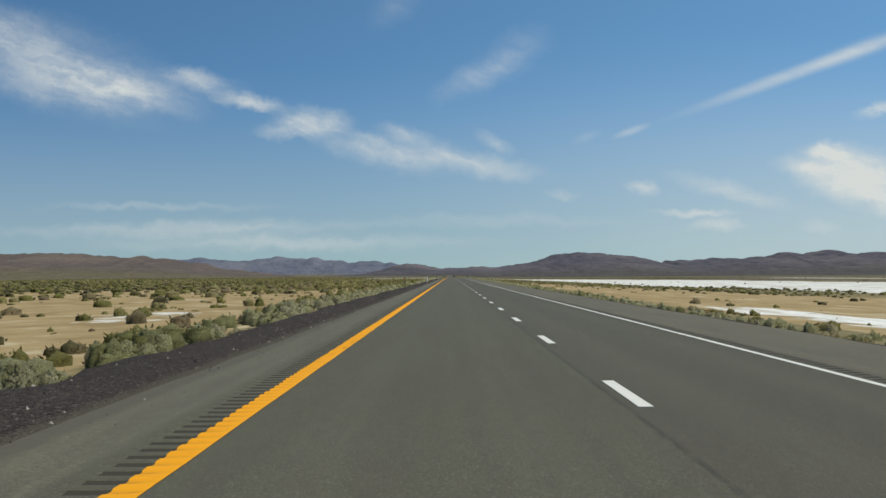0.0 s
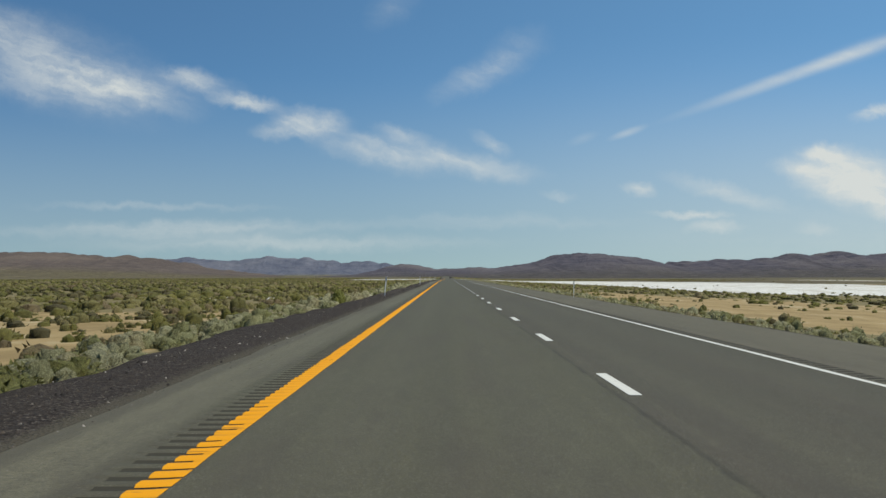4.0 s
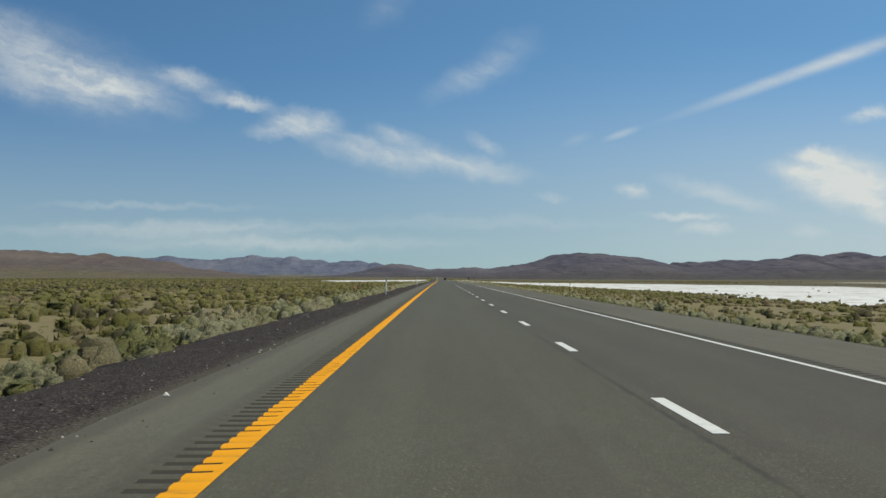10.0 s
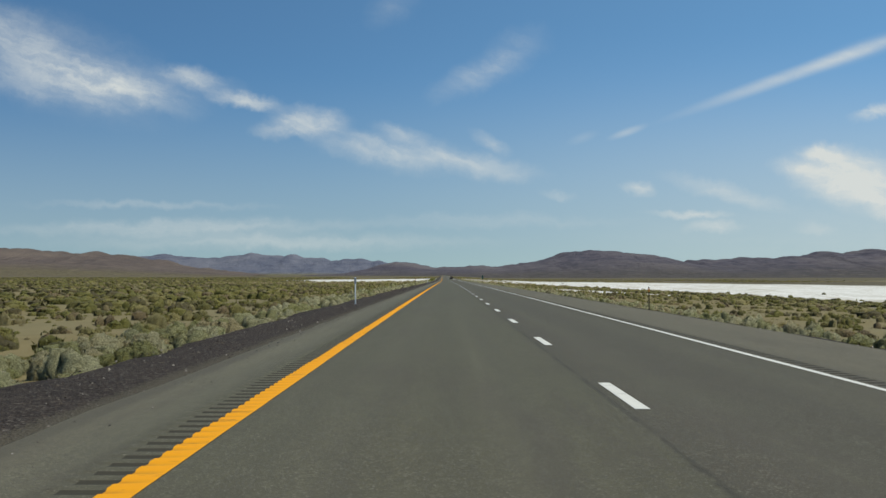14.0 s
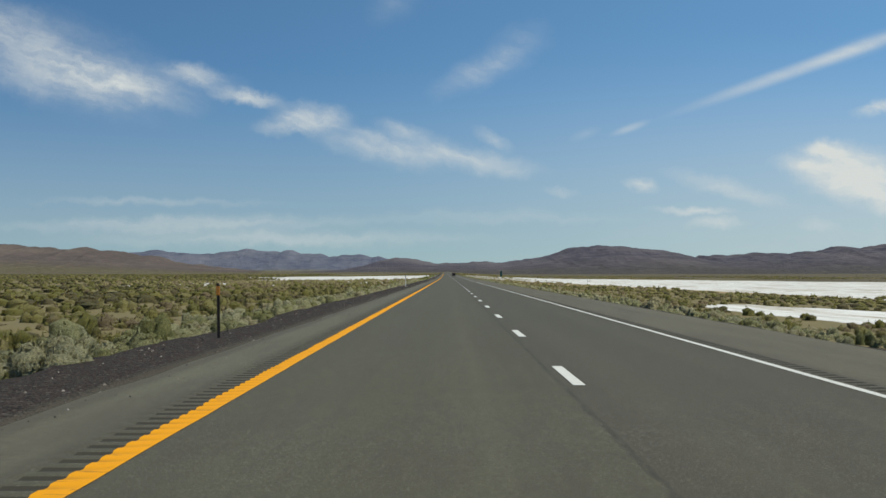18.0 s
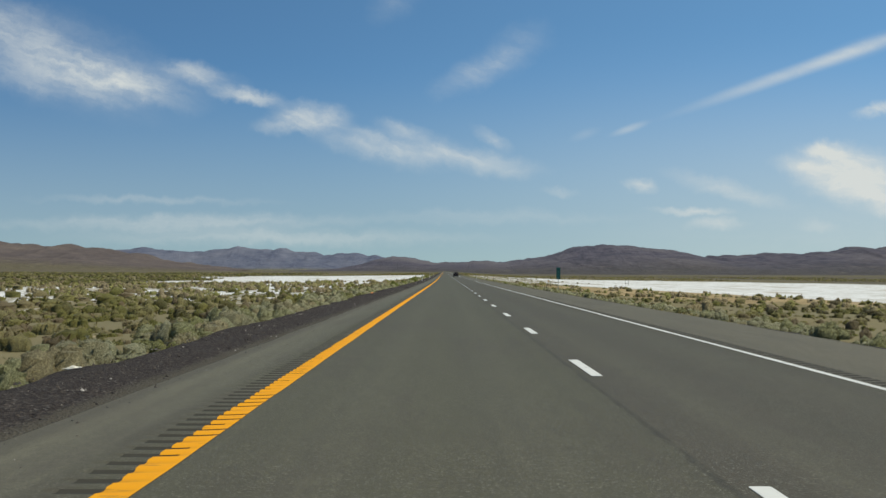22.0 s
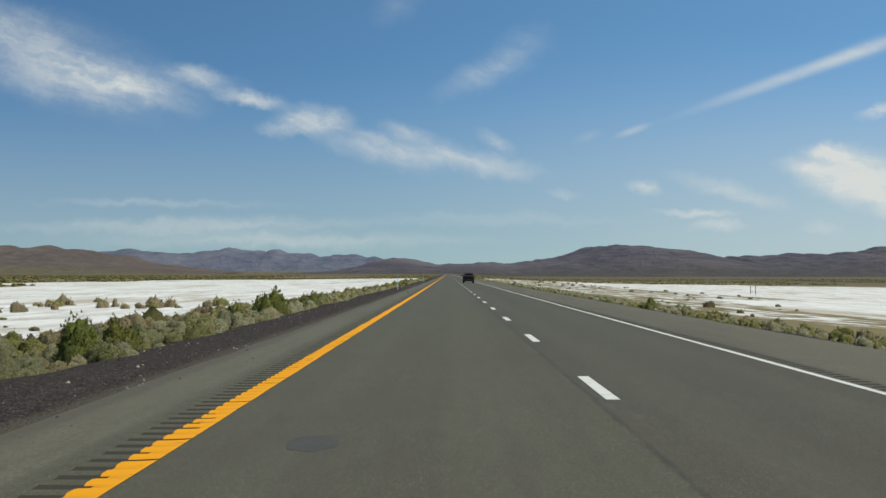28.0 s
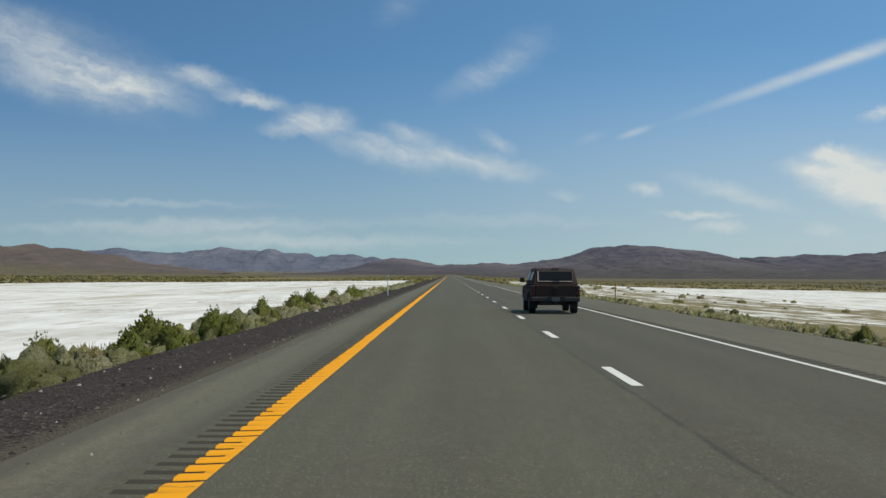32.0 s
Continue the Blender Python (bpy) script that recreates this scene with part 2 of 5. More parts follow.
def asphalt_material():
    m, t, b = material("asphalt", 0.85, 0.0, 0.18)
    # a film of pale dust, seen at a flat angle
    b.inputs["Sheen Weight"].default_value, b.inputs["Sheen Roughness"].default_value = 0.105, 0.35
    b.inputs["Sheen Tint"].default_value = (1.0, 0.80, 0.48, 1.0)
    x = attr(t, "across")
    streak = noise_of(t, where(t, (2.6, 0.010, 1)), 1.0, 6, 0.65)
    patch = noise_of(t, where(t, (0.35, 0.03, 1)), 1.0, 3)
    grit = noise_of(t, where(t), 42.0, 3, 0.8)
    fine = noise_of(t, where(t), 9.0, 5, 0.7)
    mott = noise_of(t, where(t), 15.0, 5, 0.8)
    left, right, shoulder, inner = (0.092, 0.083, 0.0485), (0.076, 0.060, 0.042), (0.180, 0.152, 0.104), (0.168, 0.152, 0.101)
    jog = mth(t, "ADD", x, mth(t, "MULTIPLY", mth(t, "SUBTRACT", fine, 0.5), 0.12))
    c = mixc(t, smooth(t, jog, -0.28, -0.12), left, right)
    # worn wheel paths
    for centre in (-3.1, -1.4, 0.75, 2.5):
        w = smooth(t, mth(t, "ABSOLUTE", mth(t, "SUBTRACT", x, centre)), 0.6, 0.05, 0.0, 0.36)
        c = mixc(t, w, c, (0.130, 0.118, 0.078))
    c = mixc(t, smooth(t, jog, 3.72, 3.95), c, shoulder)
    c = mixc(t, smooth(t, jog, -4.75, -5.0), c, inner)
    c = mixc(t, smooth(t, streak, 0.42, 0.66, 0.0, 0.3), c, (0.054, 0.050, 0.036))
    c = mixc(t, smooth(t, streak, 0.45, 0.3, 0.0, 0.25), c, (0.15, 0.137, 0.09))
    c = mixc(t, smooth(t, patch, 0.4, 0.7, 0.0, 0.25), c, (0.088, 0.083, 0.056))
    c = mixc(t, smooth(t, mott, 0.40, 0.62, 0.0, 0.6), c, (0.058, 0.053, 0.037))
    c = mixc(t, smooth(t, grit, 0.38, 0.60, 0.0, 0.7), c, (0.040, 0.038, 0.029))
    c = mixc(t, smooth(t, grit, 0.55, 0.68, 0.0, 0.85), c, (0.26, 0.24, 0.18))
    # blotches: browner and darker, greener and paler
    blot, spot = noise_of(t, where(t, (0.9, 0.09, 1)), 1.0, 6, 0.7), noise_of(t, where(t, (1.0, 0.2, 1)), 6.0, 6, 0.85)
    c = mixc(t, smooth(t, blot, 0.46, 0.66, 0.0, 0.45), c, (0.064, 0.053, 0.042))
    c = mixc(t, smooth(t, spot, 0.45, 0.68, 0.0, 0.32), c, (0.052, 0.046, 0.035))
    c = mixc(t, smooth(t, spot, 0.46, 0.28, 0.0, 0.22), c, (0.15, 0.142, 0.096))
    # smudged tar along the paving joint beside the lane line
    off = mth(t, "ABSOLUTE", mth(t, "ADD", mth(t, "ADD", x, 0.215), mth(t, "MULTIPLY", mth(t, "SUBTRACT", spot, 0.5), 0.12)))
    joint = mth(t, "MULTIPLY", smooth(t, off, 0.06, 0.008), smooth(t, spot, 0.3, 0.62, 0.05, 0.75))
    c = mixc(t, joint, c, (0.030, 0.026, 0.021))
    # dust blown over the pavement's edges
    dust = mth(t, "MULTIPLY", smooth(t, mth(t, "ABSOLUTE", mth(t, "SUBTRACT", x, 0.25)), 5.2, 6.2), smooth(t, fine, 0.35, 0.7, 0.1, 0.6))
    c = mixc(t, dust, c, (0.13, 0.113, 0.078))
    worn = mth(t, "SUBTRACT", smooth(t, x, -5.1, -5.95, 0.0, 0.9), spot)
    c = mixc(t, smooth(t, worn, -0.08, 0.24, 0.0, 0.6), c, (0.058, 0.050, 0.038))
    t.links.new(c, b.inputs["Base Color"])
    relief(t, b, grit, 0.5, 0.008)
    return m


def paint_material(name, color, worn):
    m, t, b = material(name, 0.75, 0.0, 0.15)
    a, g = noise_of(t, where(t), 4.0, 6, 0.65), noise_of(t, where(t), 60.0, 3, 0.7)
    c = mixc(t, a, tuple(v * 0.9 for v in color), color)
    c = mixc(t, smooth(t, g, 0.66, 0.8, 0.0, worn), c, (0.09, 0.088, 0.08))
    c = mixc(t, smooth(t, a, 0.62, 0.8, 0.0, worn * 0.5), c, tuple(v * 0.7 for v in color))
    crack = noise_of(t, where(t, (2.2, 9.0, 1)), 1.0, 5, 0.7)
    c = mixc(t, smooth(t, crack, 0.6, 0.65, 0.0, min(1.0, worn * 2.0)), c, tuple(v * 0.45 + 0.02 for v in color))
    # the paint is darker where it dips into the milled grooves
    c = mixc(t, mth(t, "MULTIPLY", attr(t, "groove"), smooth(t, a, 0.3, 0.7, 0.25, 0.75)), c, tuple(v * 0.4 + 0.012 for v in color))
    t.links.new(c, b.inputs["Base Color"])
    relief(t, b, g, 0.3, 0.004)
    return m


def gravel_material():
    m, t, b = material("gravel", 0.95, 0.0, 0.15)
    v = nd(t, "ShaderNodeTexVoronoi", Scale=27.0)
    t.links.new(where(t), v.inputs["Vector"])
    big, mid = noise_of(t, where(t), 0.5, 4), noise_of(t, where(t), 5.0, 5, 0.7)
    c = mixc(t, big, (0.013, 0.0100, 0.0080), (0.026, 0.0195, 0.0155))
    sp = t.nodes.new("ShaderNodeSeparateColor")
    t.links.new(v.outputs["Color"], sp.inputs[0])
    c = mixc(t, smooth(t, sp.outputs[0], 0.3, 1.0, 0.0, 0.75), c, (0.073, 0.058, 0.048))
    c = mixc(t, smooth(t, sp.outputs[1], 0.955, 0.975, 0.0, 0.7), c, (0.17, 0.15, 0.13))
    c = mixc(t, smooth(t, mid, 0.48, 0.7, 0.0, 0.5), c, (0.078, 0.062, 0.048))
    dusty = mth(t, "SUBTRACT", smooth(t, mth(t, "ABSOLUTE", attr(t, "across")), 6.6, 5.8, 0.0, 1.15), mth(t, "ADD", mth(t, "MULTIPLY", mid, 0.7), mth(t, "MULTIPLY", sp.outputs[2], 0.5)))
    c = mixc(t, smooth(t, dusty, -0.1, 0.35, 0.0, 0.8), c, (0.078, 0.068, 0.049))
    t.links.new(c, b.inputs["Base Color"])
    relief(t, b, v.outputs["Distance"], 0.9, 0.03)
    return m


def ground_material():
    m, t, b = material("desert_ground", 0.95, 0.0, 0.1)
    p = where(t)
    n0, n1, n2, n3 = noise_of(t, p, 0.035, 5, 0.6), noise_of(t, p, 0.33, 6, 0.65), noise_of(t, p, 2.6, 5, 0.7), noise_of(t, p, 24, 3, 0.7)
    flow = noise_of(t, where(t, (0.28, 0.05, 1)), 1.0, 6, 0.65)
    salt, sand = attr(t, "salt"), attr(t, "sand")
    soil = mixc(t, n1, (0.125, 0.103, 0.050), (0.225, 0.182, 0.092))
    soil = mixc(t, smooth(t, n0, 0.4, 0.65, 0.0, 0.5), soil, (0.16, 0.145, 0.085))
    tan = mixc(t, n1, (0.265, 0.188, 0.088), (0.35, 0.262, 0.138))
    tan = mixc(t, smooth(t, n2, 0.45, 0.75, 0.0, 0.5), tan, (0.30, 0.225, 0.12))
    tufty = noise_of(t, where(t, (0.22, 0.16, 1)), 1.0, 7, 0.7)
    tan = mixc(t, smooth(t, tufty, 0.48, 0.62, 0.0, 0.75), tan, (0.21, 0.15, 0.072))
    tan = mixc(t, smooth(t, tufty, 0.46, 0.34, 0.0, 0.75), tan, (0.44, 0.38, 0.255))
    white = mixc(t, smooth(t, flow, 0.35, 0.6), (0.50, 0.49, 0.45), (0.68, 0.68, 0.66))
    streaks = noise_of(t, where(t, (0.09, 0.018, 1)), 1.0, 6, 0.6)
    white = mixc(t, smooth(t, flow, 0.56, 0.68, 0.0, 0.6), white, (0.34, 0.31, 0.25))
    white = mixc(t, smooth(t, streaks, 0.53, 0.66, 0.0, 0.75), white, (0.36, 0.31, 0.23))
    vein = mth(t, "ABSOLUTE", mth(t, "SUBTRACT", noise_of(t, where(t, (0.07, 0.045, 1)), 1.0, 7, 0.7), 0.5))
    white = mixc(t, mth(t, "MULTIPLY", smooth(t, vein, 0.022, 0.0), smooth(t, n0, 0.4, 0.6, 0.2, 0.8)), white, (0.27, 0.24, 0.18))
    edge = mth(t, "ADD", mth(t, "MULTIPLY", mth(t, "SUBTRACT", n1, 0.5), 0.9), mth(t, "MULTIPLY", mth(t, "SUBTRACT", flow, 0.5), 0.9))
    c = mixc(t, smooth(t, mth(t, "ADD", sand, edge), 0.4, 0.62), soil, tan)
    c = mixc(t, smooth(t, mth(t, "ADD", salt, edge), 0.44, 0.6), c, white)
    c = mixc(t, smooth(t, n3, 0.35, 0.8, 0.0, 0.35), c, mixc(t, 0.5, c, (0.08, 0.07, 0.05)))
    far = attr(t, "brush")
    c = mixc(t, mth(t, "MULTIPLY", far, smooth(t, n1, 0.3, 0.6, 0.55, 1.0)), c, mixc(t, n2, (0.066, 0.058, 0.040), (0.110, 0.094, 0.062)))
    t.links.new(c, b.inputs["Base Color"])
    relief(t, b, n2, 0.5, 0.06)
    return m


def leaf_material(name, lows, highs, source):
    """Foliage; lows and highs: the darker and the lighter colours of the plants. source: what tells plants apart."""
    m, t, b = material(name, 0.75, 0.0, 0.2)
    if source == "object":
        tone = t.nodes.new("ShaderNodeObjectInfo").outputs["Random"]
    else:
        tone = attr(t, "tone")
    isl = t.nodes.new("ShaderNodeNewGeometry").outputs["Random Per Island"]
    ramp = []
    for cols in (lows, highs):
        r = t.nodes.new("ShaderNodeValToRGB")
        r.color_ramp.interpolation = "LINEAR"
        while len(r.color_ramp.elements) < len(cols):
            r.color_ramp.elements.new(0.5)
        for i, c in enumerate(cols):
            e = r.color_ramp.elements[i]
            e.position, e.color = i / (len(cols) - 1), (*c, 1)
        t.links.new(tone, r.inputs[0])
        ramp.append(r.outputs[0])
    c = mixc(t, isl, ramp[0], ramp[1])
    fuzz = noise_of(t, where(t), 26.0, 6, 0.8)
    c = mixc(t, smooth(t, fuzz, 0.38, 0.64), mixc(t, 0.7, c, ramp[0]), mixc(t, 0.6, c, ramp[1]))
    # twig brown in the lobes' colour, also standing for shade between the sprays
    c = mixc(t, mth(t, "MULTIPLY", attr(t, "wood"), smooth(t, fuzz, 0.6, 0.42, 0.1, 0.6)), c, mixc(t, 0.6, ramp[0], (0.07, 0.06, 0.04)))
    t.links.new(c, b.inputs["Base Color"])
    relief(t, b, fuzz, 0.9, 0.07)
    thin = t.nodes.new("ShaderNodeBsdfTranslucent")
    t.links.new(c, thin.inputs[0])
    both = t.nodes.new("ShaderNodeMixShader")
    both.inputs[0].default_value = 0.18
    t.links.new(b.outputs[0], both.inputs[1])
    t.links.new(thin.outputs[0], both.inputs[2])
    t.links.new(both.outputs[0], t.nodes["Material Output"].inputs[0])
    return m


def rock_material(name, low, high, pale, fan_low=(0.075, 0.068, 0.055), fan_high=(0.115, 0.10, 0.078)):
    m, t, b = material(name, 0.95, 0.0, 0.1)
    p = where(t)
    n0, n1, n2 = noise_of(t, p, 0.0035, 5, 0.6), noise_of(t, p, 0.02, 7, 0.7), noise_of(t, where(t, (1, 0.25, 3)), 0.03, 6, 0.7)
    crag = noise_of(t, where(t, (1, 0.3, 1.4)), 0.055, 8, 0.75)
    c = mixc(t, smooth(t, n1, 0.3, 0.7), low, high)
    c = mixc(t, smooth(t, crag, 0.5, 0.68, 0.0, 0.55), c, tuple(0.62 * v for v in low))
    c = mixc(t, smooth(t, n0, 0.45, 0.7, 0.0, 0.6), c, tuple(0.5 * (a + d) for a, d in zip(high, pale)))
    c = mixc(t, smooth(t, n2, 0.66, 0.76, 0.0, 0.5), c, pale)
    band = noise_of(t, where(t, (0.004, 0.03, 0.3)), 1.0, 5, 0.65)
    fan = mixc(t, smooth(t, n1, 0.35, 0.7), fan_low, fan_high)
    scrub = noise_of(t, where(t, (0.10, 0.012, 1)), 1.0, 5, 0.7)
    fan = mixc(t, smooth(t, scrub, 0.42, 0.62, 0.0, 0.55), fan, tuple(0.45 * v for v in fan_low))
    fan = mixc(t, smooth(t, band, 0.6, 0.68, 0.0, 0.6), fan, (0.30, 0.26, 0.17))
    c = mixc(t, mth(t, "MULTIPLY", attr(t, "fan"), smooth(t, n0, 0.2, 0.7, 0.7, 1.0)), c, fan)
    t.links.new(c, b.inputs["Base Color"])
    relief(t, b, mth(t, "ADD", n1, mth(t, "MULTIPLY", crag, 0.6)), 0.8, 14.0)
    return m


ASPHALT = asphalt_material()
YELLOW = paint_material("yellow_paint", (0.74, 0.31, 0.008), 0.4)
WHITE = paint_material("white_paint", (0.60, 0.595, 0.55), 0.6)
GRAVEL = gravel_material()
GROUND = ground_material()
SAGE_LOW = ((0.115, 0.118, 0.038), (0.180, 0.182, 0.083), (0.238, 0.232, 0.130), (0.220, 0.185, 0.098))
SAGE_HIGH = ((0.280, 0.282, 0.100), (0.395, 0.392, 0.205), (0.465, 0.450, 0.280), (0.430, 0.370, 0.205))
MIX_LOW = ((0.070, 0.060, 0.028), (0.090, 0.088, 0.022), (0.130, 0.122, 0.036), (0.165, 0.145, 0.062), (0.135, 0.100, 0.060))
MIX_HIGH = ((0.145, 0.122, 0.052), (0.195, 0.19, 0.038), (0.265, 0.24, 0.06), (0.36, 0.31, 0.13), (0.26, 0.20, 0.10))
GREEN_LOW, GREEN_HIGH = ((0.088, 0.106, 0.018), (0.118, 0.125, 0.026)), ((0.240, 0.275, 0.050), (0.310, 0.310, 0.080))
SAGE = leaf_material("sage_leaves", SAGE_LOW, SAGE_HIGH, "object")
GREASE = leaf_material("greasewood_leaves", GREEN_LOW, GREEN_HIGH, "object")
SAGE_FIELD = leaf_material("roadside_brush_leaves", SAGE_LOW, SAGE_HIGH, "field")
FIELD = leaf_material("desert_brush_leaves", MIX_LOW, MIX_HIGH, "field")
TALL = leaf_material("tall_brush_leaves", (*GREEN_LOW, (0.20, 0.19, 0.058), (0.24, 0.19, 0.10), (0.19, 0.15, 0.09)), (*GREEN_HIGH, (0.39, 0.37, 0.125), (0.46, 0.375, 0.21), (0.38, 0.305, 0.19)), "field")
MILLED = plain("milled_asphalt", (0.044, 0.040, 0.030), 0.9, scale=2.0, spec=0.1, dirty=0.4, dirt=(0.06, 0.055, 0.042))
STRAW = leaf_material("dry_grass", ((0.25, 0.19, 0.08), (0.2, 0.18, 0.07)), ((0.5, 0.40, 0.2), (0.38, 0.34, 0.14)), "field")
BARK = plain("grey_bark", (0.22, 0.19, 0.15), 0.9)

# ---------------------------------------------------------------- building helpers
Y0, Y1, YFAR = -110.0, 1420.0, 4300.0      # the stretch of road built in detail, and its far end
rng = np.random.default_rng(7)


def np_mesh(name, verts, faces, mat, smooth_shade=False, normals=None, **attrs):
    """A mesh from arrays of points and of faces with the same number of corners; attrs: a float for each point."""
    verts, faces = np.asarray(verts, np.float32), np.asarray(faces, np.int32)
    me = bpy.data.meshes.new(name)
    me.vertices.add(len(verts))
    me.vertices.foreach_set("co", verts.ravel())
    me.loops.add(faces.size)
    me.loops.foreach_set("vertex_index", faces.ravel())
    me.polygons.add(len(faces))
    me.polygons.foreach_set("loop_start", np.arange(0, faces.size, faces.shape[1], dtype=np.int32))
    me.update(calc_edges=True)
    me.validate()
    if smooth_shade:
        me.polygons.foreach_set("use_smooth", np.ones(len(me.polygons), bool))
    for k, v in attrs.items():
        a = me.attributes.new(k, "FLOAT", "POINT")
        a.data.foreach_set("value", np.asarray(v, np.float32))
    if normals is not None:
        me.polygons.foreach_set("use_smooth", np.ones(len(me.polygons), bool))
        me.normals_split_custom_set_from_vertices(np.asarray(normals, np.float32).tolist())
    if mat:
        me.materials.append(mat)
    return me


def child(ob, parent):
    ob.parent = parent
    return ob


def part(name, bm, mat, parent=None, label="", smooth_angle=None):
    me = bpy.data.meshes.new(name)
    bm.normal_update()
    bm.to_mesh(me)
    bm.free()
    me.materials.append(mat)
    if smooth_angle:
        for p in me.polygons:
            p.use_smooth = True
        me.set_sharp_from_angle(angle=radians(smooth_angle))
    ob = new(name, me)
    if parent:
        ob.parent = parent
    if label:
        tagged(ob, label)
    return ob


def block(size, at=(0, 0, 0), bevel=0.0, seg=2, taper=None, turn=None):
    """A bmesh box with rounded edges; taper: how much narrower the top is in x and y."""
    bm = bmesh.new()
    bmesh.ops.create_cube(bm, size=1.0)
    for v in bm.verts:
        k = (1 - taper[0] if v.co.z > 0 else 1, 1 - taper[1] if v.co.z > 0 else 1) if taper else (1, 1)
        v.co = Vector((v.co.x * size[0] * k[0], v.co.y * size[1] * k[1], v.co.z * size[2]))
    if bevel:
        bmesh.ops.bevel(bm, geom=bm.edges[:], offset=bevel, segments=seg, profile=0.6, affect="EDGES")
    m = Matrix.Translation(at) @ (turn.to_4x4() if turn else Matrix())
    bmesh.ops.transform(bm, matrix=m, verts=bm.verts[:])
    return bm


def tube(radius, depth, at=(0, 0, 0), axis="z", seg=20, bevel=0.0, r2=None):
    bm = bmesh.new()
    bmesh.ops.create_cone(bm, cap_ends=True, segments=seg, radius1=radius, radius2=radius if r2 is None else r2, depth=depth)
    if bevel:
        rim = [e for e in bm.edges if abs(e.verts[0].co.z - e.verts[1].co.z) < 1e-6]
        bmesh.ops.bevel(bm, geom=rim, offset=bevel, segments=2, profile=0.6, affect="EDGES")
    r = {"x": Euler((0, radians(90), 0)), "y": Euler((radians(90), 0, 0)), "z": Euler((0, 0, 0))}[axis].to_matrix().to_4x4()
    bmesh.ops.transform(bm, matrix=Matrix.Translation(at) @ r, verts=bm.verts[:])
    return bm


def vnoise(x, y, seed=0):
    """Smooth value noise in 0..1 on arrays."""
    xi, yi = np.floor(x), np.floor(y)
    fx, fy = x - xi, y - yi
    fx, fy = fx * fx * (3 - 2 * fx), fy * fy * (3 - 2 * fy)

    def h(a, b):
        v = np.sin(a * 127.1 + b * 311.7 + seed * 74.7) * 43758.5453
        return v - np.floor(v)
    return (h(xi, yi) * (1 - fx) + h(xi + 1, yi) * fx) * (1 - fy) + (h(xi, yi + 1) * (1 - fx) + h(xi + 1, yi + 1) * fx) * fy


def sstep(v, lo, hi):
    k = np.clip((v - lo) / (hi - lo), 0, 1)
    return k * k * (3 - 2 * k)


# ---------------------------------------------------------------- the plan of the land
def ground_z(x, y):
    z = np.interp(x, [-4000, -300, -80, -30, -11.5, -8.4, -7.6, 6.6, 7.3, 10.5, 90, 330, 420, 4000],
                  [-1.0, -1.4, -1.25, -0.95, -0.66, -0.42, -0.40, -0.32, -0.25, -0.58, -4.4, -4.5, -4.2, -2.0])
    rough = np.clip((np.abs(x + 0.5) - 9.5) / 6, 0, 1) * (1 - 0.85 * salt_at(x, y))
    return z + rough * ((vnoise(x * 0.21, y * 0.21, 3) - 0.5) * 0.28 + (vnoise(x * 0.7, y * 0.7, 4) - 0.5) * 0.10)


def salt_at(x, y):
    near = np.interp(y, [0, 480, 590, 700, 800, 1000, 1090, 1140, 1250, 1420, 1700], [112, 105, 48, 52, 86, 84, 76, 12, 14, 30, 45])
    wob = (vnoise(x * 0.03, y * 0.02, 9) - 0.5) * 30
    right = sstep(x + wob * 0.5, near - 12, near + 34) * sstep(x + wob, 330, 270) * sstep(y + wob * 3 + 1.9 * np.clip(x - 60, 0, 400), 1950, 1820)
    patch = 0.6 * sstep(np.hypot((x - 18) / 5.5, (y - 48) / 30), 1.15, 0.75)
    pond = sstep(np.hypot((x - 29) / 14, (y - 768) / 32), 1.15, 0.8)
    edge_in = np.interp(y, [1000, 1060, 1110, 1180, 1245, 1300, 1400, 1600], [-24, -18, -16, -13.5, -10.4, -10.3, -11, -14])
    edge_out = np.interp(y, [880, 1010, 1100, 1300, 1480, 1600, 1720], [-60, -65, -72, -95, -130, -100, -30])
    left = sstep(x, edge_in + 1.2, edge_in - 1.2) * sstep(x + wob, edge_out - 6, edge_out + 6) * sstep(y + 0.5 * wob - np.interp(x, [-45, -28], [110, 0]), 985, 1035) * sstep(y, 1750, 1650)
    flat = 0.57 * sstep(x, -12.5, -17) * sstep(x, -95, -75) * sstep(y, 900, 960) * sstep(y, 1110, 1060)
    bit = 0.5 * sstep(np.hypot((x + 24) / 6, (y - 268) / 18), 1.15, 0.8) + 0.44 * sstep(np.hypot((x + 18.5) / 5, (y - 54) / 15), 1.1, 0.6)
    right = right * (1 - 0.5 * sstep(np.hypot((x - 34) / 26, (y - 1305) / 62), 1.15, 0.75))
    right = right + 0.62 * sstep(x + wob, 425, 455) * sstep(x + wob, 560, 510) * sstep(y, 2100, 1900)
    mud = 0.49 * sstep(x, 10.5, 15) * sstep(x, 110, 80) * sstep(y, 1090, 1150) * sstep(y, 1900, 1700)
    return np.clip(np.maximum(right, mud) + patch + pond + np.maximum(left, flat) + bit, 0, 1)


def sand_at(x, y):
    x, y = x + 60 * (vnoise(x * 0.012, y * 0.012, 91) - 0.5) * sstep(np.abs(x), 14, 60), y + 90 * (vnoise(x * 0.02, y * 0.015, 92) - 0.5) * sstep(np.abs(x), 12, 40)
    left = sstep(x, -9.0, -11.5) * sstep(x, -150, -90) * sstep(y, 250, 180)
    a = sstep(x, 11, 15) * sstep(y, 340, 270) * sstep(x, 420, 330)
    b = sstep(x, 11, 16) * sstep(y, 940, 990) * sstep(y, 1150, 1090) * sstep(x, 420, 330)
    return np.clip(left + a + 0.6 * b + 0.18, 0, 1)


